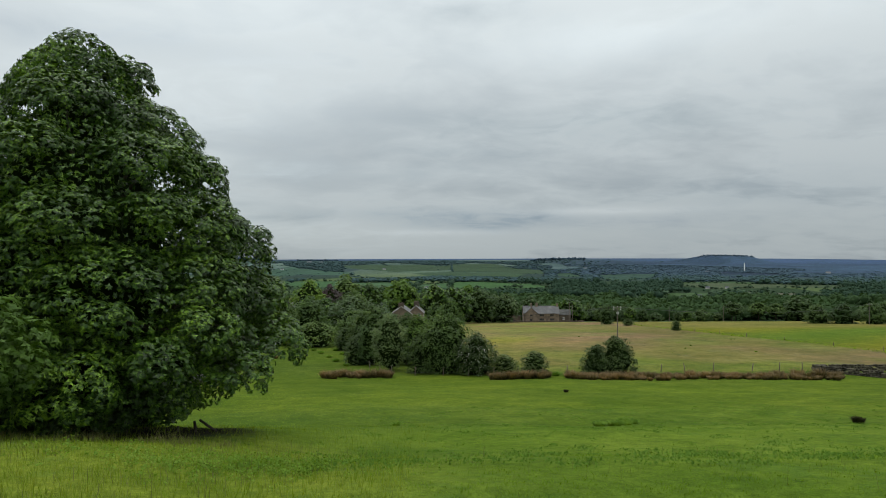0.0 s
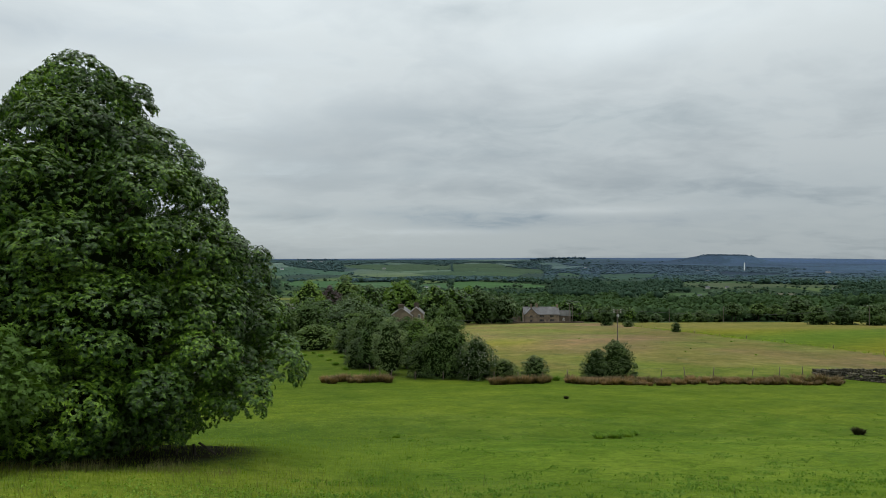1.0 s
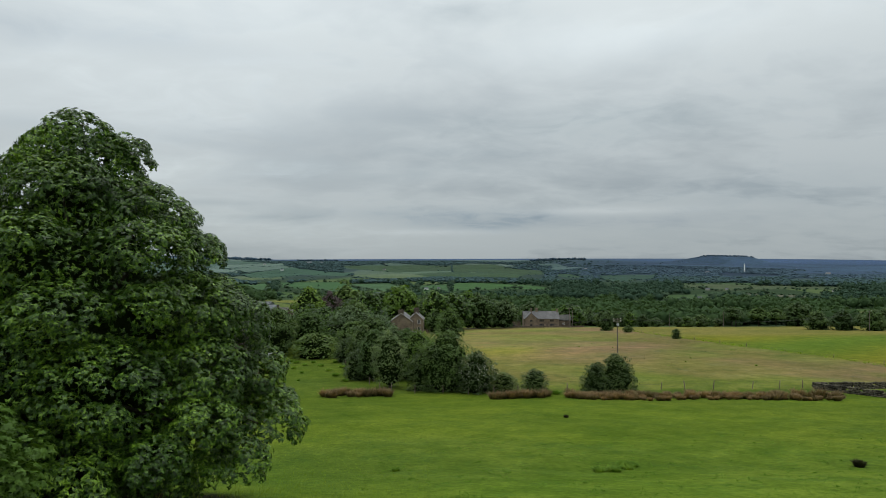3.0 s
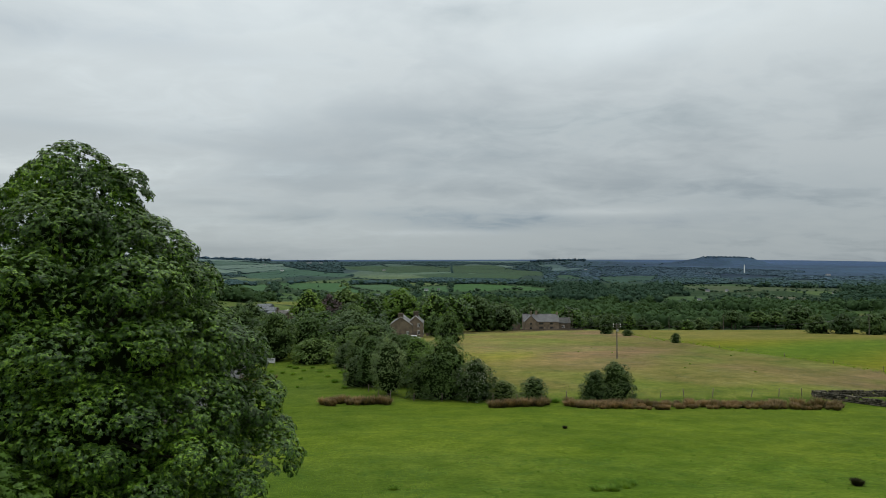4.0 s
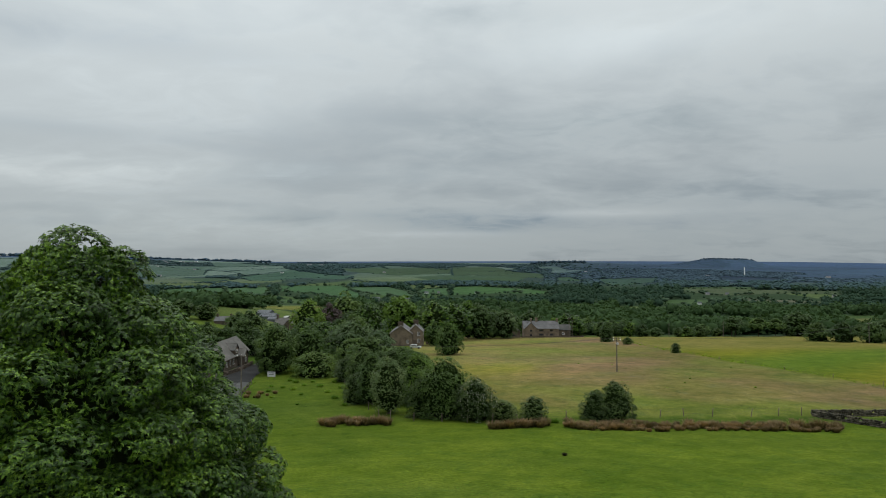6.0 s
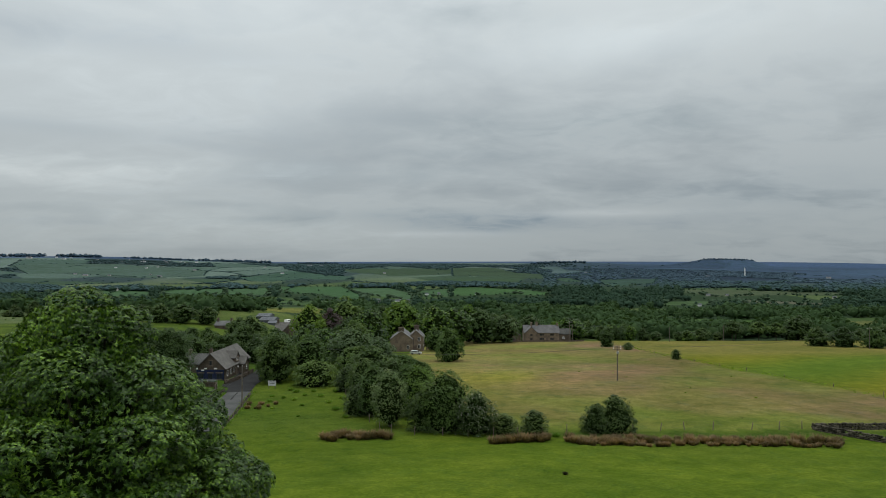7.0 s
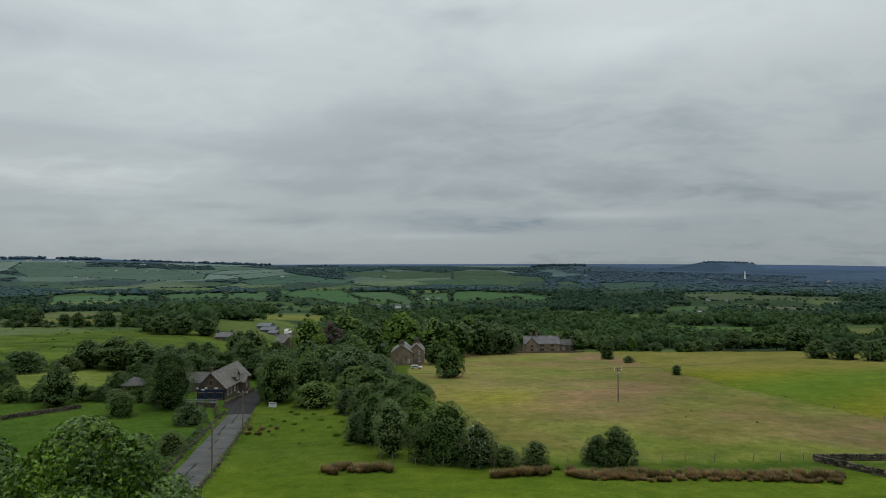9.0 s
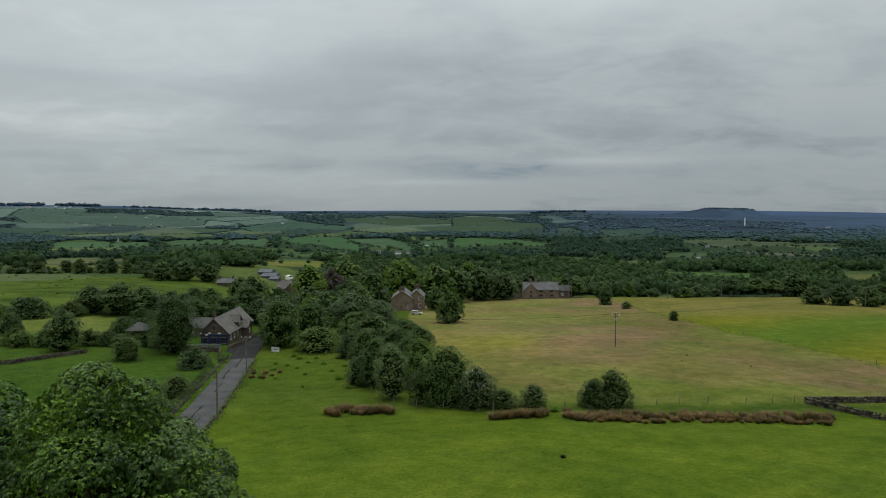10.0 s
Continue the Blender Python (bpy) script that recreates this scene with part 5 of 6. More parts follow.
# ---- poles and overhead lines ----


def power_pole(x, y, tall, label, arms=0, box_at=0.0, turn=0.0, lean=0.0):
    top = thing("utility_pole", (x, y, ground_z(x, y)), label, "utility pole", "utility poles", turn)
    v, f = tube([(0, 0, -0.5), (0, 0, tall * 0.5), (lean, 0, tall)], [0.16, 0.14, 0.11], 9)
    part("shaft", quick_mesh("shaft", v, f, MAT["pole"], True), None, top)
    for k in range(arms):
        z = tall - 0.25 - 0.55 * k
        part("crossarm", boxed(-1.0, 1.0, -0.06, 0.06, z - 0.06, z + 0.06, 0.015), MAT["timber"], top)
        for q in (-0.85, 0.0, 0.85):
            bm = bmesh.new()
            bmesh.ops.create_cone(bm, cap_ends=True, segments=8, radius1=0.09, radius2=0.05, depth=0.3, matrix=pose(q, 0, z + 0.2))
            part("insulator", bm, MAT["ceramic"], top, "white ceramic insulator")
    if box_at:
        bm = bmesh.new()
        bmesh.ops.create_cone(bm, cap_ends=True, segments=12, radius1=0.22, radius2=0.22, depth=0.6, matrix=pose(0.1, -0.36, tall * box_at))
        part("transformer", bm, MAT["steel"], top, "grey pole-mounted transformer can")
        part("bracket", boxed(-0.3, 0.4, -0.3, -0.1, tall * box_at - 0.12, tall * box_at + 0.12, 0.02), MAT["steel"], top)
    return top


power_pole(42.9, 156.9, 8.5, "wooden power pole with crossarm and transformer in hay meadow", 2, 0.82)
power_pole(24.0, 318.3, 6.3, "thin wooden pole at the meadow's far edge")
power_pole(65.6, 331.5, 10.0, "tall wooden pole beside the stone farmhouse", 1)
power_pole(68.5, 338.0, 9.0, "wooden pole behind the stone farmhouse")
power_pole(180.7, 270.5, 8.7, "wooden power pole with crossarm by the far hedge", 1)
power_pole(148.5, 338.0, 8.4, "thin wooden pole among the belt of trees")
power_pole(118.0, 333.0, 7.6, "thin wooden pole among the belt of trees")
power_pole(-34.3, 94.3, 8.0, "brown wooden telephone pole beside the lane")
power_pole(-40.5, 128.6, 8.4, "brown wooden telephone pole with small fittings beside the lane", 1)
power_pole(-49.0, 188.0, 8.5, "wooden telephone pole at the lane's end")


def cable(a, b, sag, label="thin dark overhead cable sagging between poles", radius=0.012):
    a, b = np.array(a, float), np.array(b, float)
    t = np.linspace(0, 1, 17)[:, None]
    p = a + (b - a) * t
    p[:, 2] -= sag * 4 * (t * (1 - t))[:, 0]
    v, f = tube(p, [radius] * 17, 4)
    tagged(new("overhead_cable", quick_mesh("overhead_cable", v, f, MAT["wire"])), label, "cable", "overhead cables")


def tip(x, y, h):
    return np.array((x, y, ground_z(x, y) + h))


for q in (-0.85, 0.0, 0.85):
    cable(tip(42.9 + q, 156.9, 8.4), tip(180.7 + q, 270.5, 8.5), 2.4)
    cable(tip(42.9 + q, 156.9, 8.4), tip(-49.0, 188.0 + q, 8.3), 2.6)
for q in (0.0, 0.35, 0.7):
    cable(tip(-34.3, 94.3, 7.9 - q), tip(-40.5, 128.6, 8.2 - q), 0.7)
    cable(tip(-34.3, 94.3, 7.9 - q), tip(-30.5, 44.0, 8.0 - q), 1.2)
    cable(tip(-40.5, 128.6, 8.2 - q), tip(-49.0, 188.0, 8.3 - q), 0.9)

# ---- houses ----


def gable_block(owner, x0, x1, y0, y1, eave, ridge, along, wall_mat, roof_mat, over=0.35, verge=None, foot=-0.6):
    """Walls with two gables, two roof slopes and a ridge. along: the ridge's direction, x or y."""
    if along == "y":
        mid = (x0 + x1) / 2
        outline = [(x0, foot), (x1, foot), (x1, eave), (mid, ridge), (x0, eave)]
        part("wall", prism(outline, y0, y1), MAT[wall_mat], owner)
        lo, hi, a, b = x0, x1, y0 - over, y1 + over
    else:
        mid = (y0 + y1) / 2
        outline = [(y0, foot), (y1, foot), (y1, eave), (mid, ridge), (y0, eave)]
        part("wall", prism(outline, x0, x1, "x"), MAT[wall_mat], owner)
        lo, hi, a, b = y0, y1, x0 - over, x1 + over
    drop = (ridge - eave) / (mid - lo) * over
    for side, e in ((lo, lo - over), (hi, hi + over)):
        slope = [(mid, ridge + 0.04), (mid, ridge + 0.22), (e, eave - drop + 0.2), (e, eave - drop + 0.02)]
        roof = part("roof_slope", prism(slope, a, b, along), MAT[roof_mat], owner)
        # slates lie in overlapping courses
        n = max(4, int(math.hypot(mid - e, ridge - eave) / 0.45))
        bm = bmesh.new()
        for i in range(n):
            t0, t1 = i / n, (i + 1) / n + 0.03
            p0 = (mid + (e - mid) * t0, ridge + 0.22 + (eave - drop + 0.2 - ridge - 0.22) * t0)
            p1 = (mid + (e - mid) * t1, ridge + 0.26 + (eave - drop + 0.2 - ridge - 0.22) * t1)
            q = prism([p0, (p0[0], p0[1] + 0.012), (p1[0], p1[1] + 0.02), p1], a + 0.01, b - 0.01, along)
            me = bpy.data.meshes.new("course")
            q.to_mesh(me)
            q.free()
            bm.from_mesh(me)
            bpy.data.meshes.remove(me)
        tagged(part("slating", bm, MAT[roof_mat], roof), kind="stuff")
        if verge:
            for end in (a, b):
                s = [(mid, ridge + 0.2), (mid, ridge + 0.42), (e, eave - drop + 0.4), (e, eave - drop + 0.18)]
                part("verge", prism(s, end - 0.2, end + 0.22, along), MAT[verge], roof, "pale stone verge coping")
    cap = [(mid - 0.2, ridge + 0.14), (mid, ridge + 0.34), (mid + 0.2, ridge + 0.14)]
    part("ridge", prism(cap, a, b, along), MAT[roof_mat], owner)


def window(owner, x, y, z, w, h, face, bars=1, frame_mat="white"):
    """A window in a wall that faces -y ('s'), +x ('e') or -x ('w')."""
    turn = {"s": 0, "e": 90, "w": -90}[face]
    m = pose(x, y, z, 0, 0, turn)

    def put(bm):
        bm.transform(m)
        return bm

    bm = bmesh.new()
    t = 0.09
    box(bm, -w / 2, w / 2, -0.05, 0.06, -h / 2, -h / 2 + t)
    box(bm, -w / 2, w / 2, -0.05, 0.06, h / 2 - t, h / 2)
    box(bm, -w / 2, -w / 2 + t, -0.05, 0.06, -h / 2, h / 2)
    box(bm, w / 2 - t, w / 2, -0.05, 0.06, -h / 2, h / 2)
    for i in range(bars):
        q = -w / 2 + w * (i + 1) / (bars + 1)
        box(bm, q - 0.04, q + 0.04, -0.04, 0.05, -h / 2, h / 2)
    win = part("window", put(bm), MAT[frame_mat], owner)
    part("pane", put(boxed(-w / 2 + 0.05, w / 2 - 0.05, -0.02, 0.02, -h / 2 + 0.05, h / 2 - 0.05)), MAT["glass"], win)
    part("sill", put(boxed(-w / 2 - 0.15, w / 2 + 0.15, -0.16, 0.05, -h / 2 - 0.17, -h / 2, 0.02)), MAT["sandstone"], win)
    part("lintel", put(boxed(-w / 2 - 0.2, w / 2 + 0.2, -0.07, 0.05, h / 2, h / 2 + 0.28, 0.02)), MAT["sandstone"], win)
    return win


def chimney(owner, x, y, z0, z1, wx, wy, mat, pots=2):
    bm = boxed(x - wx / 2, x + wx / 2, y - wy / 2, y + wy / 2, z0, z1 - 0.25)
    box(bm, x - wx / 2 - 0.12, x + wx / 2 + 0.12, y - wy / 2 - 0.12, y + wy / 2 + 0.12, z1 - 0.25, z1, 0.03)
    stack = part("chimney", bm, MAT[mat], owner)
    for i in range(pots):
        q = (i + 0.5) / pots - 0.5
        bm = bmesh.new()
        bmesh.ops.create_cone(bm, cap_ends=True, segments=8, radius1=0.13, radius2=0.1, depth=0.4, matrix=pose(x + q * wx * 0.8 if wx > wy else x, y if wx > wy else y + q * wy * 0.8, z1 + 0.18))
        part("chimney_pot", bm, MAT["old_stone"], stack, "small brown clay pot")


def doorway(owner, x, y, z, w, h, face, mat):
    m = pose(x, y, z, 0, 0, {"s": 0, "e": 90, "w": -90}[face])
    bm = bmesh.new()
    box(bm, -w / 2, w / 2, -0.06, 0.05, 0, h, 0.02)
    box(bm, -w / 2 - 0.12, -w / 2, -0.1, 0.05, 0, h + 0.12)
    box(bm, w / 2, w / 2 + 0.12, -0.1, 0.05, 0, h + 0.12)
    bm.transform(m)
    part("door", bm, MAT[mat], owner)


# stone pub beside the lane; the front gable looks up the hill
gz = -22.7
pub = thing("pub", (-62.7, 172, gz), "brown stone pub with stone slate roof and blue front", "house")
gable_block(pub, -3.75, 3.75, 0, 21.5, 3.6, 7.3, "y", "old_stone", "stone_slate", 0.45)
part("shopfront", boxed(-3.65, 3.65, -0.2, 0.05, 0.0, 2.9, 0.03), MAT["blue"], pub, "dark blue painted ground floor front")
part("fascia", boxed(-3.75, 3.75, -0.32, -0.1, 2.7, 3.15, 0.03), MAT["blue"], pub, "blue sign board")
for x, w in ((-2.5, 1.4), (0.0, 1.3), (2.4, 1.5)):
    window(pub, x, -0.22, 1.45, w, 1.5, "s", 1, "blue")
window(pub, 0, 0.0, 4.9, 0.8, 1.3, "s", 0, "timber")
for x, w, z in ((-3.5, 0.5, 3.5), (-2.0, 0.8, 3.1), (-1.2, 0.7, 3.55), (1.5, 0.9, 3.5)):
    part("sign_panel", boxed(x - w / 2, x + w / 2, -0.42, -0.34, z - 0.17, z + 0.17, 0.02), MAT["white"], pub, "small white sign panel")
for y in (2.5, 5.2, 8.0):
    window(pub, 3.75, y, 1.9, 1.0, 1.5, "e", 1)
doorway(pub, 3.75, 10.0, 0.0, 1.1, 2.1, "e", "timber")
# gabled porch and dormer on the lane side
gable_block(pub, 2.2, 5.4, 12.0, 16.0, 2.9, 4.6, "x", "old_stone", "stone_slate", 0.3)
window(pub, 5.4, 14.0, 1.7, 1.1, 1.3, "e", 1)
gable_block(pub, 0.6, 3.9, 8.6, 11.8, 5.1, 6.6, "x", "old_stone", "stone_slate", 0.25, None, 3.0)
window(pub, 3.9, 10.2, 4.6, 1.4, 0.9, "e", 2)
# wing roof in darkened slate: the trees' shade is put into its colour
gable_block(pub, -12.5, -3.75, 9.0, 17.0, 3.2, 5.4, "x", "old_stone", "dark_slate", 0.3)
window(pub, -6.5, 9.0, 1.8, 1.2, 1.3, "s", 1)
window(pub, -9.5, 9.0, 1.8, 1.2, 1.3, "s", 1)
chimney(pub, -10.6, 13.0, 4.6, 6.9, 0.7, 1.0, "old_stone")
chimney(pub, -4.6, 13.0, 4.8, 7.0, 0.7, 1.0, "old_stone")

# covered shelter left of the pub
shelter = thing("shelter", (-79.0, 163.5, ground_z(-79, 163.5)), "open timber garden shelter with dark hipped roof", "shelter")
for x in (-1.9, 1.9):
    for y in (-1.9, 1.9):
        part("post", boxed(x - 0.1, x + 0.1, y - 0.1, y + 0.1, -0.3, 4.4, 0.01), MAT["timber"], shelter)
bm = bmesh.new()
a = [bm.verts.new(p) for p in ((-2.6, -2.6, 4.3), (2.6, -2.6, 4.3), (2.6, 2.6, 4.3), (-2.6, 2.6, 4.3))]
b = [bm.verts.new(p) for p in ((-0.6, -0.2, 6.0), (0.6, -0.2, 6.0), (0.6, 0.2, 6.0), (-0.6, 0.2, 6.0))]
for i in range(4):
    bm.faces.new((a[i], a[(i + 1) % 4], b[(i + 1) % 4], b[i]))
bm.faces.new(a[::-1])
bm.faces.new(b)
part("roof", bm, MAT["dark_slate"], shelter)
part("deck", boxed(-2.3, 2.3, -2.3, 2.3, 1.9, 2.1, 0.02), MAT["timber"], shelter)
for z in (2.6, 3.0):
    part("rail", boxed(-1.9, 1.9, -1.95, -1.87, z - 0.04, z + 0.04), MAT["timber"], shelter)

# terrace furniture in front of the pub
for i, (x, y) in enumerate(((-65.5, 163.8), (-62.5, 164.2), (-59.6, 164.6), (-64.0, 167.2), (-60.8, 167.6))):
    t = thing("picnic_table", (x, y, ground_z(x, y)), "blue-painted picnic table on the pub terrace", "table", "terrace tables", 4 * i)
    part("tabletop", boxed(-0.9, 0.9, -0.36, 0.36, 0.7, 0.76, 0.01), MAT["blue"], t)
    for y0 in (-0.75, 0.55):
        part("bench", boxed(-0.9, 0.9, y0, y0 + 0.24, 0.42, 0.47, 0.01), MAT["blue"], t)
    for x0 in (-0.65, 0.6):
        part("trestle", boxed(x0, x0 + 0.06, -0.7, 0.7, 0.32, 0.42), MAT["blue"], t)
        part("leg", prism([(x0, 0), (x0 + 0.08, 0), (x0 + 0.08, 0.7), (x0, 0.7)], -0.3, 0.3), MAT["blue"], t)
rail = thing("terrace_railing", (-62.5, 162.4, ground_z(-62.5, 162.4)), "pale metal railing along the pub terrace", "railing")
for i in range(9):
    part("post", boxed(-5 + i * 1.25 - 0.03, -5 + i * 1.25 + 0.03, -0.03, 0.03, 0, 1.6), MAT["steel"], rail)
for z in (0.9, 1.25, 1.6):
    part("rail", boxed(-5, 5, -0.03, 0.03, z - 0.03, z + 0.03), MAT["steel"], rail)

# tall sandstone house among the trees
hz = ground_z(-14, 258)
villa = thing("stone_house", (-16.4, 258, hz), "tall soot-stained sandstone house with slate roofs and pale verges", "house")
gable_block(villa, -5.0, 4.0, 0, 12, 4.9, 8.1, "y", "sandstone", "slate", 0.2, "concrete")
gable_block(villa, 2.2, 8.4, 2.6, 12.2, 5.3, 8.2, "y", "sandstone", "slate", 0.2, "concrete")
chimney(villa, -0.6, 0.6, 7.2, 9.7, 2.2, 0.9, "old_stone", 3)
chimney(villa, 5.3, 7.4, 7.6, 9.9, 2.0, 0.8, "old_stone", 3)
part("drainpipe", boxed(4.25, 4.4, -0.1, 0.05, -0.5, 6.0), MAT["wire"], villa)
for z in (1.8, 4.7):
    window(villa, 6.6, 2.6, z, 1.1, 1.6, "s", 1)
    window(villa, 8.4, 4.6, z, 1.1, 1.6, "e", 1)
    window(villa, 8.4, 8.0, z, 1.1, 1.6, "e", 1)
window(villa, 2.2, 0.0, 1.8, 1.0, 1.5, "s", 1)
doorway(villa, 5.2, 2.6, 0, 1.1, 2.2, "s", "timber")
stone_wall("garden_wall", [(-7, 270), (-3.5, 272), (1, 276)], 1.8, 0.4, "tan garden wall beside the sandstone house", "sandstone", 12)

# stone farmhouse beyond the hay meadow
fz = ground_z(52, 338)
farm = thing("farmhouse", (52, 336, fz), "long sandstone farmhouse with dark slate roof and chimneys", "house")
gable_block(farm, -9.2, 9.4, 2.0, 9.0, 4.6, 8.0, "x", "sandstone", "slate", 0.3)
gable_block(farm, -8.8, -2.6, -1.0, 5.5, 4.8, 7.7, "y", "sandstone", "slate", 0.3)
window(farm, -5.7, -1.0, 3.7, 1.3, 1.1, "s", 1, "timber")
window(farm, -5.7, -1.0, 1.4, 1.3, 1.2, "s", 1, "timber")
for x, w in ((0.2, 2.4), (5.6, 2.0)):
    window(farm, x, 2.0, 3.5, w, 1.2, "s", 2, "timber")
    window(farm, x, 2.0, 1.3, w, 1.2, "s", 2, "timber")
doorway(farm, 3.0, 2.0, 0, 1.0, 2.1, "s", "timber")
chimney(farm, -5.0, 5.0, 7.0, 9.6, 0.8, 1.2, "sandstone")
chimney(farm, -2.0, 5.5, 7.2, 9.9, 1.2, 0.8, "sandstone")
chimney(farm, 9.0, 5.5, 7.0, 9.4, 0.8, 1.2, "sandstone")
gable_block(farm, 9.4, 16.0, 3.5, 8.5, 3.6, 6.0, "x", "old_stone", "dark_slate", 0.25)
window(farm, 12.0, 3.5, 1.7, 1.3, 1.2, "s", 1)
shed = thing("outbuilding", (38, 346, ground_z(38, 346)), "low stone outbuilding with slate roof beside the farmhouse", "outbuilding")
gable_block(shed, -4, 4, 0, 6, 3.0, 5.6, "y", "sandstone", "slate", 0.25)
doorway(shed, 0, 0, 0, 2.4, 2.3, "s", "timber")
stone_wall("farm_wall", [(34, 329), (48, 331), (62, 333), (74, 335)], 0.6, 0.5, "low stone wall in front of the farmhouse", "old_stone", 13)

# cottages and farm sheds beyond the pub


def cottage(x, y, w, d, eave, ridge, along, wall_mat, roof_mat, label, lift=0.0, turn=0.0):
    c = thing("cottage", (x, y, ground_z(x, y) + lift), label, "house", "village houses", turn)
    gable_block(c, -w / 2, w / 2, 0, d, eave, ridge, along, wall_mat, roof_mat, 0.25, None, -2.5)
    for q in (-0.28, 0.28):
        for z in (1.5, 4.0):
            if z + 0.8 < eave:
                window(c, w * q, 0, z, 1.1, 1.3, "s", 1)
    chimney(c, -w * 0.42 if along == "x" else 0, d * 0.5, ridge - 1.0, ridge + 1.5, 0.8, 1.2, wall_mat)
    chimney(c, w * 0.42 if along == "x" else 0, d * (0.5 if along == "x" else 0.9), ridge - 1.0, ridge + 1.5, 0.8, 1.2, wall_mat)
    return c


cottage(-75.5, 306, 11, 8, 5.6, 9.0, "x", "old_stone", "stone_slate", "brown stone cottage with slate roof half hidden by trees", -0.6)
cottage(-68.5, 283, 7, 10, 4.5, 8.2, "y", "old_stone", "stone_slate", "small stone cottage with steep roof among trees", 1.0)
cottage(-110, 318, 8, 7, 1.8, 3.6, "x", "old_stone", "slate", "low stone barn at the field's corner")
for x, y, w, d, e, r in ((-106.5, 385, 9, 12, 1.6, 2.9), (-112, 396, 8, 12, 2.0, 3.3), (-102, 380, 5, 8, 1.2, 2.2)):
    s = thing("farm_shed", (x, y, ground_z(x, y)), "grey sheeted farm shed with low pitched roof", "shed", "farm sheds")
    gable_block(s, -w / 2, w / 2, 0, d, e, r, "x", "shed", "shed", 0.3, None, -3)
hamlet = np.random.default_rng(14)
ridge_houses = tuple((hamlet.uniform(-2350, -1300), hamlet.uniform(3250, 3650), hamlet.uniform(12, 30)) for i in range(16))
ridge_houses += tuple((hamlet.uniform(-1500, -500), hamlet.uniform(2300, 2900), hamlet.uniform(10, 22)) for i in range(8))
for x, y, w in ridge_houses + ((-118, 930, 14), (-98, 928, 22), (-80, 938, 12), (-66, 925, 16), (-52, 935, 10), (-140, 936, 10), (-30, 1150, 12), (-8, 1170, 9), (60, 1165, 8),
                (455, 1095, 12), (490, 1100, 9), (620, 1010, 10), (-1262, 2243, 30), (-1180, 2250, 18), (-967, 2170, 26), (-223, 2408, 20), (-640, 3050, 40), (-590, 3080, 30),
                (-2150, 3300, 50), (-1980, 3320, 36), (-1900, 2700, 24), (560, 2500, 22), (880, 2120, 20), (1240, 2050, 24), (700, 1550, 16), (330, 820, 8), (-700, 1350, 30)):
    s = thing("far_building", (x, y, ground_z(x, y)), "small pale farm building far off in the valley", "building", "far buildings")
    w = w * 0.55
    gable_block(s, -w / 2, w / 2, 0, w * 0.5, w * 0.12 + 1.6, w * 0.25 + 2.4, "x", "white" if int(x) % 3 == 0 else "concrete", "shed", 0.3, None, -4)

stack_x, stack_y = 1040.0, 2200.0
tower = thing("tower_stack", (stack_x, stack_y, ground_z(stack_x, stack_y)), "tall pale concrete chimney stack far off in the plain", "chimney stack")
v, f = tube([(0, 0, -2), (0, 0, 15), (0, 0, 29)], [2.1, 1.8, 1.5], 14)
part("shaft", quick_mesh("shaft", v, f, MAT["tower"], True), None, tower)
v, f = tube([(0, 0, 28.5), (0, 0, 29.6)], [1.7, 1.7], 14)
part("rim", quick_mesh("rim", v, f, MAT["concrete"], True), None, tower)
# short posts added in place of unidentified white dots far off
for x, y, h in ((690, 2300, 7), (1440, 2600, 8), (1190, 2650, 8)):
    m = thing("mast", (x, y, ground_z(x, y)), "short pale post standing in for a far white dot", "mast", "far masts")
    v, f = tube([(0, 0, 0), (0, 0, h)], [0.5, 0.3], 6)
    part("shaft", quick_mesh("shaft", v, f, MAT["steel"]), None, m)

# ---- vehicles and the sign ----


def vehicle(name, x, y, turn, length, wide, tall, bonnet, mat, label):
    c = thing(name, (x, y, ground_z(x, y) + 0.06), label, "car", "", turn)
    h0 = 0.35
    body = prism([(-length / 2, h0), (length / 2, h0), (length / 2, tall * 0.58), (length / 2 - bonnet, tall * 0.64), (length / 2 - bonnet * 1.5, tall), (-length / 2 + 0.25, tall), (-length / 2, tall * 0.62)], -wide / 2, wide / 2)
    bmesh.ops.bevel(body, geom=body.edges[:], offset=0.06, segments=2, affect="EDGES")
    part("body", body, MAT[mat], c)
    for s in (-1, 1):
        part("side_window", boxed(-length / 2 + 0.5, length / 2 - bonnet * 1.5, s * (wide / 2 + 0.005) - 0.01, s * (wide / 2 + 0.005) + 0.01, tall * 0.66, tall * 0.9), MAT["glass"], c)
        for px in (-length * 0.32, length * 0.32):
            bm = bmesh.new()
            bmesh.ops.create_cone(bm, cap_ends=True, segments=14, radius1=0.33, radius2=0.33, depth=0.22, matrix=pose(px, s * (wide / 2 - 0.08), 0.33, 90))
            part("wheel", bm, MAT["rubber"], c)
    scr = prism([(length / 2 - bonnet - 0.02, tall * 0.66), (length / 2 - bonnet + 0.03, tall * 0.66), (length / 2 - bonnet * 1.45 + 0.03, tall * 0.96), (length / 2 - bonnet * 1.45 - 0.02, tall * 0.96)], -wide * 0.42, wide * 0.42)
    part("windscreen", scr, MAT["glass"], c)
    return c


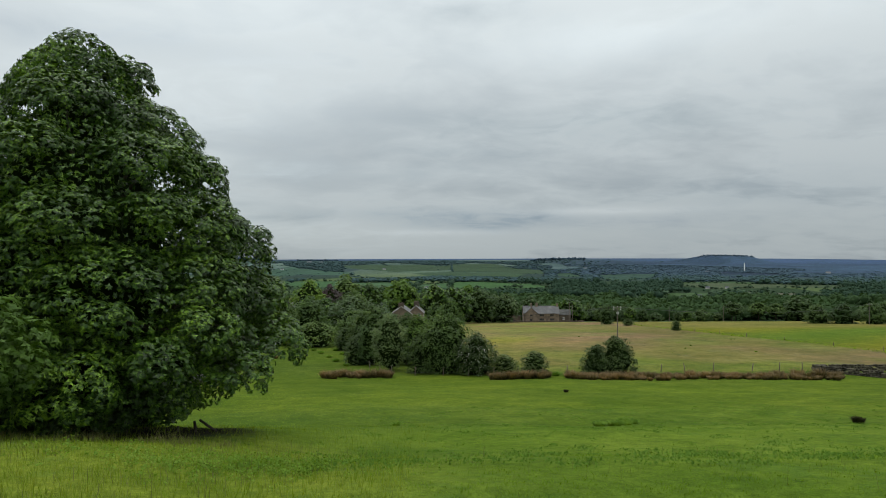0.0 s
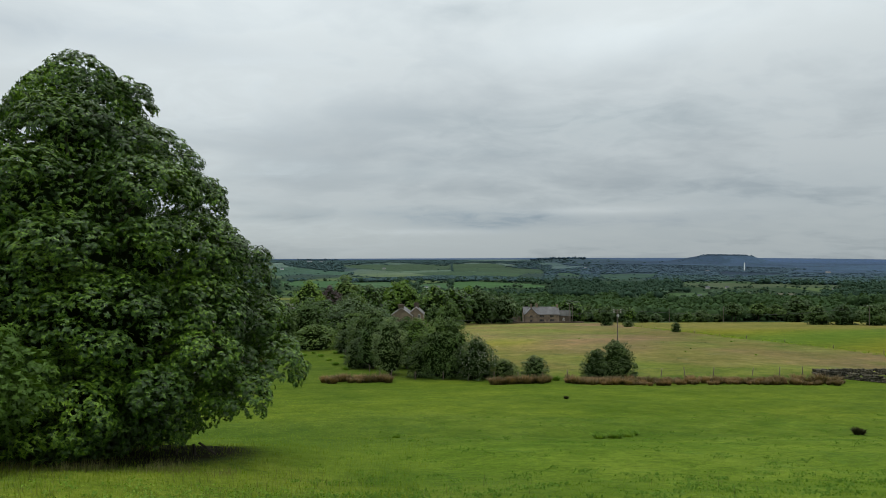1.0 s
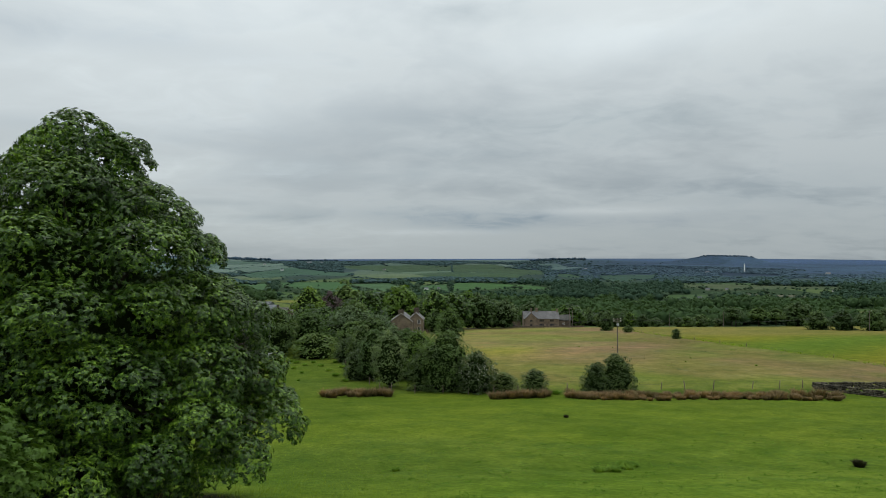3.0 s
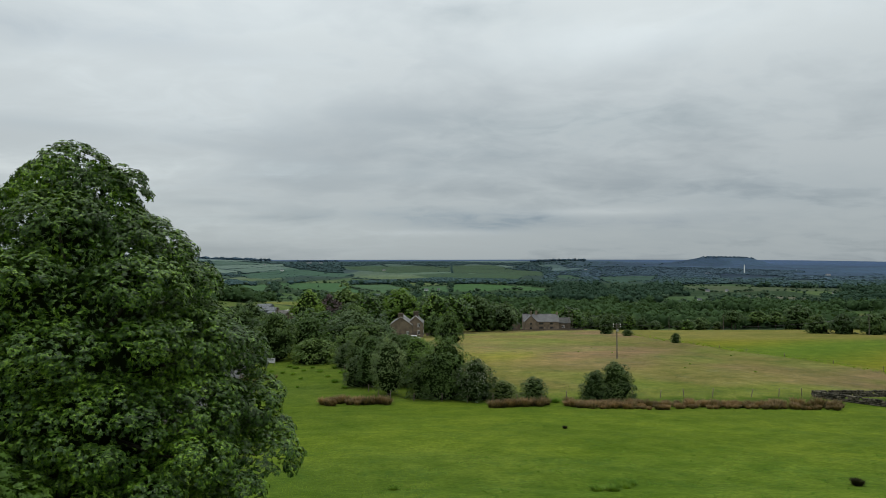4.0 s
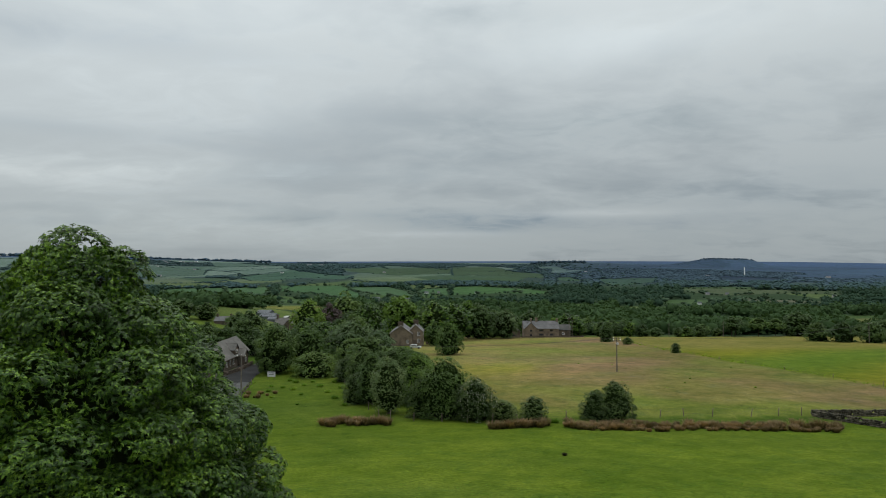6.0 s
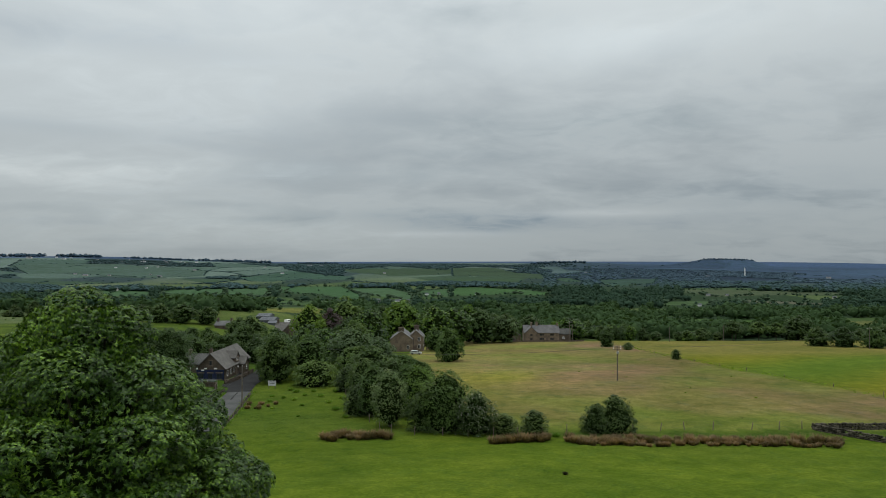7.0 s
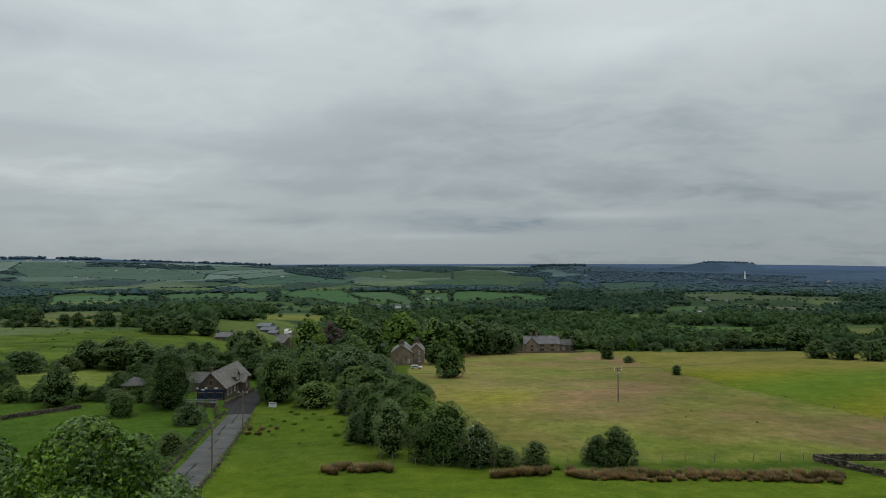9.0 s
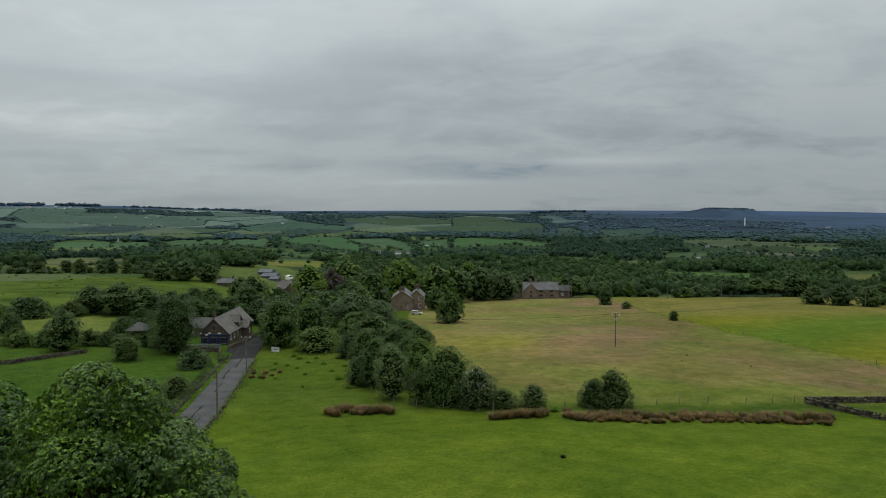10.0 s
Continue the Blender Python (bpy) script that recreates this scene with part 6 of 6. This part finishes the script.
vehicle("car", -10.2, 240.5, -8, 4.2, 1.75, 1.45, 1.1, "silver", "silver hatchback parked in front of the sandstone house")
vehicle("motorhome", -98, 402, 80, 6.0, 2.3, 3.0, 1.0, "white", "white motorhome parked beside farm sheds")
vehicle("car", 36.5, 336, 20, 4.2, 1.75, 1.5, 1.1, "rubber", "dark car parked beside the farmhouse outbuilding")
vehicle("car", 33.2, 335, 12, 4.2, 1.75, 1.5, 1.1, "silver", "pale car parked beside the farmhouse outbuilding")
sx0, sy0 = -41.4, 154.6
board = thing("sign_board", (sx0, sy0, ground_z(sx0, sy0)), "white sign board on two posts at the pasture corner", "sign", turn=-8)
for x in (-0.85, 0.85):
    part("post", boxed(x - 0.05, x + 0.05, -0.05, 0.05, -0.3, 2.0), MAT["timber"], board)
part("panel", boxed(-1.0, 1.0, -0.1, -0.05, 0.7, 1.9, 0.01), MAT["grey_paint"], board)
part("lettering", boxed(-0.75, 0.75, -0.112, -0.1, 1.55, 1.68), MAT["wire"], board, "dark bar of lettering")
part("lettering", boxed(-0.6, 0.6, -0.112, -0.1, 1.2, 1.3), MAT["wire"], board, "dark bar of lettering")

# ---- rushes, tufts and grass ----


def tussock_mesh(seed, blades, tall, spread):
    rng = np.random.default_rng(seed)
    a = rng.uniform(0, 2 * math.pi, blades)
    r = spread * np.sqrt(rng.random(blades)) * 0.55
    foot = np.stack([np.cos(a) * r, np.sin(a) * r, np.full(blades, -0.05)], -1)
    h = tall * rng.uniform(0.55, 1.1, blades)
    out = rng.uniform(0.15, 0.75, blades) * spread
    lean = np.stack([np.cos(a) * out, np.sin(a) * out, h], -1) + rng.normal(size=(blades, 3)) * 0.06
    side = np.stack([-np.sin(a), np.cos(a), 0 * a], -1) * rng.uniform(0.03, 0.06, blades)[:, None]
    mid = foot + lean * (0.45, 0.45, 0.62)
    v = np.stack([foot - side, foot + side, mid + side * 0.8, mid - side * 0.8, foot + lean + side * 0.2, foot + lean - side * 0.2], 1).reshape(-1, 3)
    base = np.arange(blades)[:, None] * 6
    f = np.concatenate([base + np.array([(0, 1, 2, 3)]), base + np.array([(3, 2, 4, 5)])])
    return v, f


RUSH = []
for k in range(4):
    v, f = tussock_mesh(k, 190, 1.0, 1.0)
    heads = np.arange(len(f)) >= len(f) // 2
    RUSH.append(quick_mesh("rush_tussock", v, f, [MAT["rush"], MAT["rush_heads"]], False, heads.astype(float)))
TUFT = []
for k in range(3):
    v, f = tussock_mesh(k + 9, 150, 0.55, 0.9)
    TUFT.append(quick_mesh("dark_tuft", v, f, MAT["weed"]))


def tuft(x, y, scale, meshes, name, label, group):
    rng = np.random.default_rng(int(abs(x * 31 + y * 17)))
    ob = new(name, meshes[int(rng.integers(len(meshes)))])
    s = scale * rng.uniform(0.8, 1.2)
    ob.matrix_basis = Matrix.LocRotScale((x, y, ground_z(x, y)), Euler((0, 0, rng.uniform(0, 6.28))), (s, s, s * rng.uniform(0.85, 1.1)))
    tagged(ob, label, "rushes" if "rush" in name else "plant", group)


rr = np.random.default_rng(32)
RL = "brown seeding rush tussock on the wet pasture edge"
for i in range(46):
    x = 18.5 + i * 0.89
    tuft(x + rr.normal() * 0.3, 95.2 - 0.062 * (x - 18) + rr.normal() * 0.6, (0.95 if x < 57 else 0.8) * rr.uniform(0.65, 1.2), RUSH, "rush_tussock", RL, "rushes along the fence")
    if 20 < x < 57:
        tuft(x + rr.normal() * 0.3, 93.4 - 0.062 * (x - 18) + rr.normal() * 0.5, rr.uniform(0.5, 0.85), RUSH, "rush_tussock", RL, "rushes along the fence")
    if i % 2:
        tuft(x, 97.0 - 0.05 * (x - 18) + rr.normal() * 0.5, 0.9, RUSH, "rush_tussock", RL, "rushes along the fence")
for i in range(14):
    tuft(7.6 + i * 0.62 + rr.normal() * 0.2, 95.2 + 0.12 * i + rr.normal() * 0.6, 1.0, RUSH, "rush_tussock", RL, "rushes along the fence")
for i in range(24):
    tuft(-18.2 + i * 0.43 + rr.normal() * 0.3, 98.6 + rr.normal() * 1.1, rr.uniform(0.8, 1.2), RUSH, "rush_tussock", RL, "rush patch in the pasture")
for i in range(12):
    tuft(-40.5 + i * 0.45 + rr.normal() * 0.4, 131 + rr.normal() * 2.4, rr.uniform(0.4, 0.8), RUSH, "rush_tussock", RL, "rushes near the lane")
for x, y, s in ((-21.2, 126, 1.3), (-32, 137, 1.0), (-35, 140, 0.9), (-27, 141, 1.1), (-30, 148, 1.0), (-37, 136, 0.9), (17.6, 99.6, 1.2), (-25, 148, 1.1), (-3, 41, 0.6), (-34, 148, 1.2), (-38, 142, 0.7), (-24, 134, 0.8), (-29, 131, 0.7), (-34, 127, 0.6), (-18, 118, 0.8), (-27, 119, 0.6), (-31, 143, 0.8), (-36, 151, 1.0), (-22, 139, 1.0)):
    tuft(x, y, s, TUFT, "grass_tuft", "dark coarse grass tuft in the green pasture", "tufts in the pasture")
DOME = []
for k in range(2):
    v, f = tussock_mesh(k + 15, 420, 0.62, 0.75)
    DOME.append(quick_mesh("dark_tussock", v, f, MAT["rush_dark"]))
for x, y, s in ((28, 42.9, 0.72), (14.1, 73.2, 0.45)):
    tuft(x, y, s, DOME, "rush_tussock", "compact dark rush tussock alone in the green pasture", "lone tussocks")
for i in range(12):
    tuft(11.3 + rr.normal() * 1.0, 41.5 + rr.normal() * 1.2, 0.55, TUFT, "grass_tuft", "dark coarse grass tuft in the green pasture", "tufts in the pasture")
for i in range(70):
    x, y = rr.uniform(-235, -108), rr.uniform(216, 352)
    tuft(x, y, rr.uniform(0.5, 1.2), TUFT, "grass_tuft", "dark rush tuft on the rough slope", "tufts on the slope")
for i in range(12):
    x, y = rr.uniform(35, 95), rr.uniform(112, 205)
    tuft(x, y, rr.uniform(0.2, 0.5), TUFT, "grass_tuft", "dark weed tuft in the hay meadow", "tufts in the meadow")


verge = []
for y in np.arange(62, 150, 0.7):
    for off, s in ((-3.35, 0.5), (-3.0, 0.38), (3.15, 0.42), (3.75, 0.5), (-4.6, 0.8)):
        if rr.random() < 0.85:
            v, f = tussock_mesh(int(rr.integers(1000)), 24, 0.6, 1.1)
            px, py = float(lane_x(y)) + off + rr.normal() * 0.25, y + rr.normal() * 0.3
            verge.append((v * s * rr.uniform(0.6, 1.4) + (px, py, ground_z(px, py)), f))
v, f = join(verge)
tagged(new("verge_grass", quick_mesh("verge_grass", v, f, MAT["weed"])), "rough verge grass along both sides of the lane", "grass", kind="stuff")


ridge_x = lambda y: np.interp(y, [112, 139, 168, 196, 228, 279], [101, 96, 90, 85, 82, 82.5])
lush = []
for y in np.arange(118, 280, 1.1):
    v, f = tussock_mesh(int(rr.integers(1000)), 14, 0.55, 1.2)
    px, py = float(ridge_x(y)) + rr.normal() * 1.2, y + rr.normal() * 0.5
    lush.append((v * rr.uniform(0.35, 1.0) + (px, py, ground_z(px, py)), f))
v, f = join(lush)
tagged(new("boundary_grass", quick_mesh("boundary_grass", v, f, MAT["dock"])), "lush uncut grass along the old meadow fence", "grass", kind="stuff")


# seeding clumps all over the hay meadow
clumps, docks = [], []
for i in range(420):
    y = 108 + 130 * rr.random() ** 1.3
    x = rr.uniform(float(meadow_edge(y)) + 4, min(0.72 * y, float(ridge_x(y))) - 1)
    if patchy(np.array([x]), np.array([y]), 14, 10, 1.6)[0] < 0.47:
        continue
    v, f = tussock_mesh(int(rr.integers(1000)), 9, 0.4, 1.3)
    s = rr.uniform(0.5, 1.3)
    (clumps if rr.random() < 0.6 else docks).append((v * (s * 0.9, s * 0.9, s * 0.5) + (x, y, ground_z(x, y)), f))
v, f = join(clumps)
tagged(new("meadow_seed_heads", quick_mesh("meadow_seed_heads", v, f, MAT["rush"])), "brown seeding grass clumps in the hay meadow", "grass", kind="stuff")
v, f = join(docks)
tagged(new("meadow_clumps", quick_mesh("meadow_clumps", v, f, MAT["blade"])), "coarse green grass clumps in the hay meadow", "grass", kind="stuff")


def sward(name, mat, x, y, tall, width, seed, label, lean=(0.4, 1.8)):
    """Single grass blades, bent by the wind, in one mesh."""
    rng = np.random.default_rng(seed)
    n = len(x)
    foot = np.stack([x, y, height(x, y) - 0.03], -1)
    a = rng.uniform(0, 2 * math.pi, n)
    bend = np.stack([np.cos(a), np.sin(a), 0 * a], -1) * (tall * rng.uniform(*lean, n))[:, None]
    side = np.stack([-np.sin(a), np.cos(a), 0 * a], -1) * (width * rng.uniform(0.6, 1.3, n))[:, None]
    up = np.stack([0 * a, 0 * a, tall], -1)
    mid = foot + 0.6 * up + 0.35 * bend
    v = np.stack([foot - side, foot + side, mid + side * 0.7, mid - side * 0.7, foot + up * 0.97 + bend], 1).reshape(-1, 3)
    base = np.arange(n)[:, None] * 5
    f = np.concatenate([base + np.array([(0, 1, 2)]), base + np.array([(0, 2, 3)]), base + np.array([(3, 2, 4)])])
    tagged(new(name, quick_mesh(name, v, f, MAT[mat])), label, "grass", kind="stuff")


def scatter(n, y0, y1, seed, power=1.5):
    rng = np.random.default_rng(seed)
    y = y0 + (y1 - y0) * rng.random(n) ** power
    return rng.uniform(-0.75, 0.75, n) * (y + 1), y, rng


x, y, rng = scatter(66000, 8, 72, 50, 2.0)
clump = 0.6 + 0.4 * np.sin(x * 1.7 + 2 * np.sin(y * 1.3)) * np.sin(y * 2.1 + np.sin(x))
bank = smooth(2, -4, x)
sward("grass", "blade", x[bank > 0.4], y[bank > 0.4], ((0.07 + 0.13 * clump) * rng.uniform(0.5, 1.5, len(x)))[bank > 0.4], 0.006, 1, "yellow-green uncut grass on the near bank", (0.1, 0.9))
m = bank <= 0.4
sward("pasture_grass", "dock", x[m], y[m], ((0.03 + 0.05 * clump) * rng.uniform(0.5, 1.4, len(x)))[m], 0.010, 4, "short green pasture grass", (0.2, 1.2))
x, y, rng = scatter(5000, 9, 21, 51, 1.0)
keep = (rng.random(len(x)) < 0.12 + 0.88 * smooth(1, -6, x)) & (np.sin(x * 1.1 + np.sin(y * 0.9)) > -0.2)
x, y = x[keep], y[keep]
sward("seeding_grass", "straw", x, y, rng.uniform(0.12, 0.38, len(x)), 0.004, 2, "straw-coloured seeding grass on the near bank", (0.05, 0.5))
x = rng.uniform(-16, -6.0, 2600)
y = 17.6 + 0.10 * (x + 12) + rng.normal(size=2600) * 0.6
sward("tall_grass", "straw", x, y, rng.uniform(0.15, 0.5, 2600) * (0.6 + 0.4 * np.sin(x * 3)), 0.005, 3, "tall grass and weeds below the sycamore", (0.05, 0.5))
cx, cy, rng = scatter(3200, 13, 58, 52, 1.3)
keep = (cx > -3 - 2 * rng.random(len(cx))) & (np.sin(cx * 0.8 + 1.5 * np.sin(cy * 0.5)) * np.sin(cy * 0.9 + np.sin(cx * 0.7)) > -0.35 * rng.random(len(cx)))
cx, cy = cx[keep][::2], cy[keep][::2]
loose = np.repeat(rng.uniform(0.08, 0.3, len(cx)), 18)
cx, cy = np.repeat(cx, 18), np.repeat(cy, 18)
x, y = cx + rng.normal(size=len(cx)) * loose, cy + rng.normal(size=len(cx)) * loose
p = np.stack([x, y, height(x, y) + rng.uniform(0.02, 0.10, len(x))], -1)
v, f = leaves(p, np.stack([rng.normal(size=len(x)) * 0.6, rng.normal(size=len(x)) * 0.6 - 0.5, np.full(len(x), 0.6)], -1), rng.uniform(0.03, 0.085, len(x)), rng)
tagged(new("weed_leaves", quick_mesh("weed_leaves", v, f, MAT["weed"])), "dark green dock and nettle leaves in the grass", "weeds", kind="stuff")

# a weedy patch on the near bank
rng = np.random.default_rng(61)
cx, cy = -4.4 + rng.normal(size=230) * 1.5, 12.9 + rng.normal(size=230) * 0.9
high = np.repeat(rng.uniform(0.08, 0.28, len(cx)), 16)
cx, cy = np.repeat(cx, 16), np.repeat(cy, 16)
x, y = cx + rng.normal(size=len(cx)) * 0.09, cy + rng.normal(size=len(cx)) * 0.09
p = np.stack([x, y, height(x, y) + high * rng.uniform(0.1, 1.0, len(x))], -1)
v, f = leaves(p, np.stack([rng.normal(size=len(x)) * 0.6, rng.normal(size=len(x)) * 0.6, np.full(len(x), 0.7)], -1), rng.uniform(0.03, 0.075, len(x)), rng)
tagged(new("nettles", quick_mesh("nettles", v, f, MAT["weed"])), "dark green nettles and weeds on the near bank", "weeds", kind="stuff")
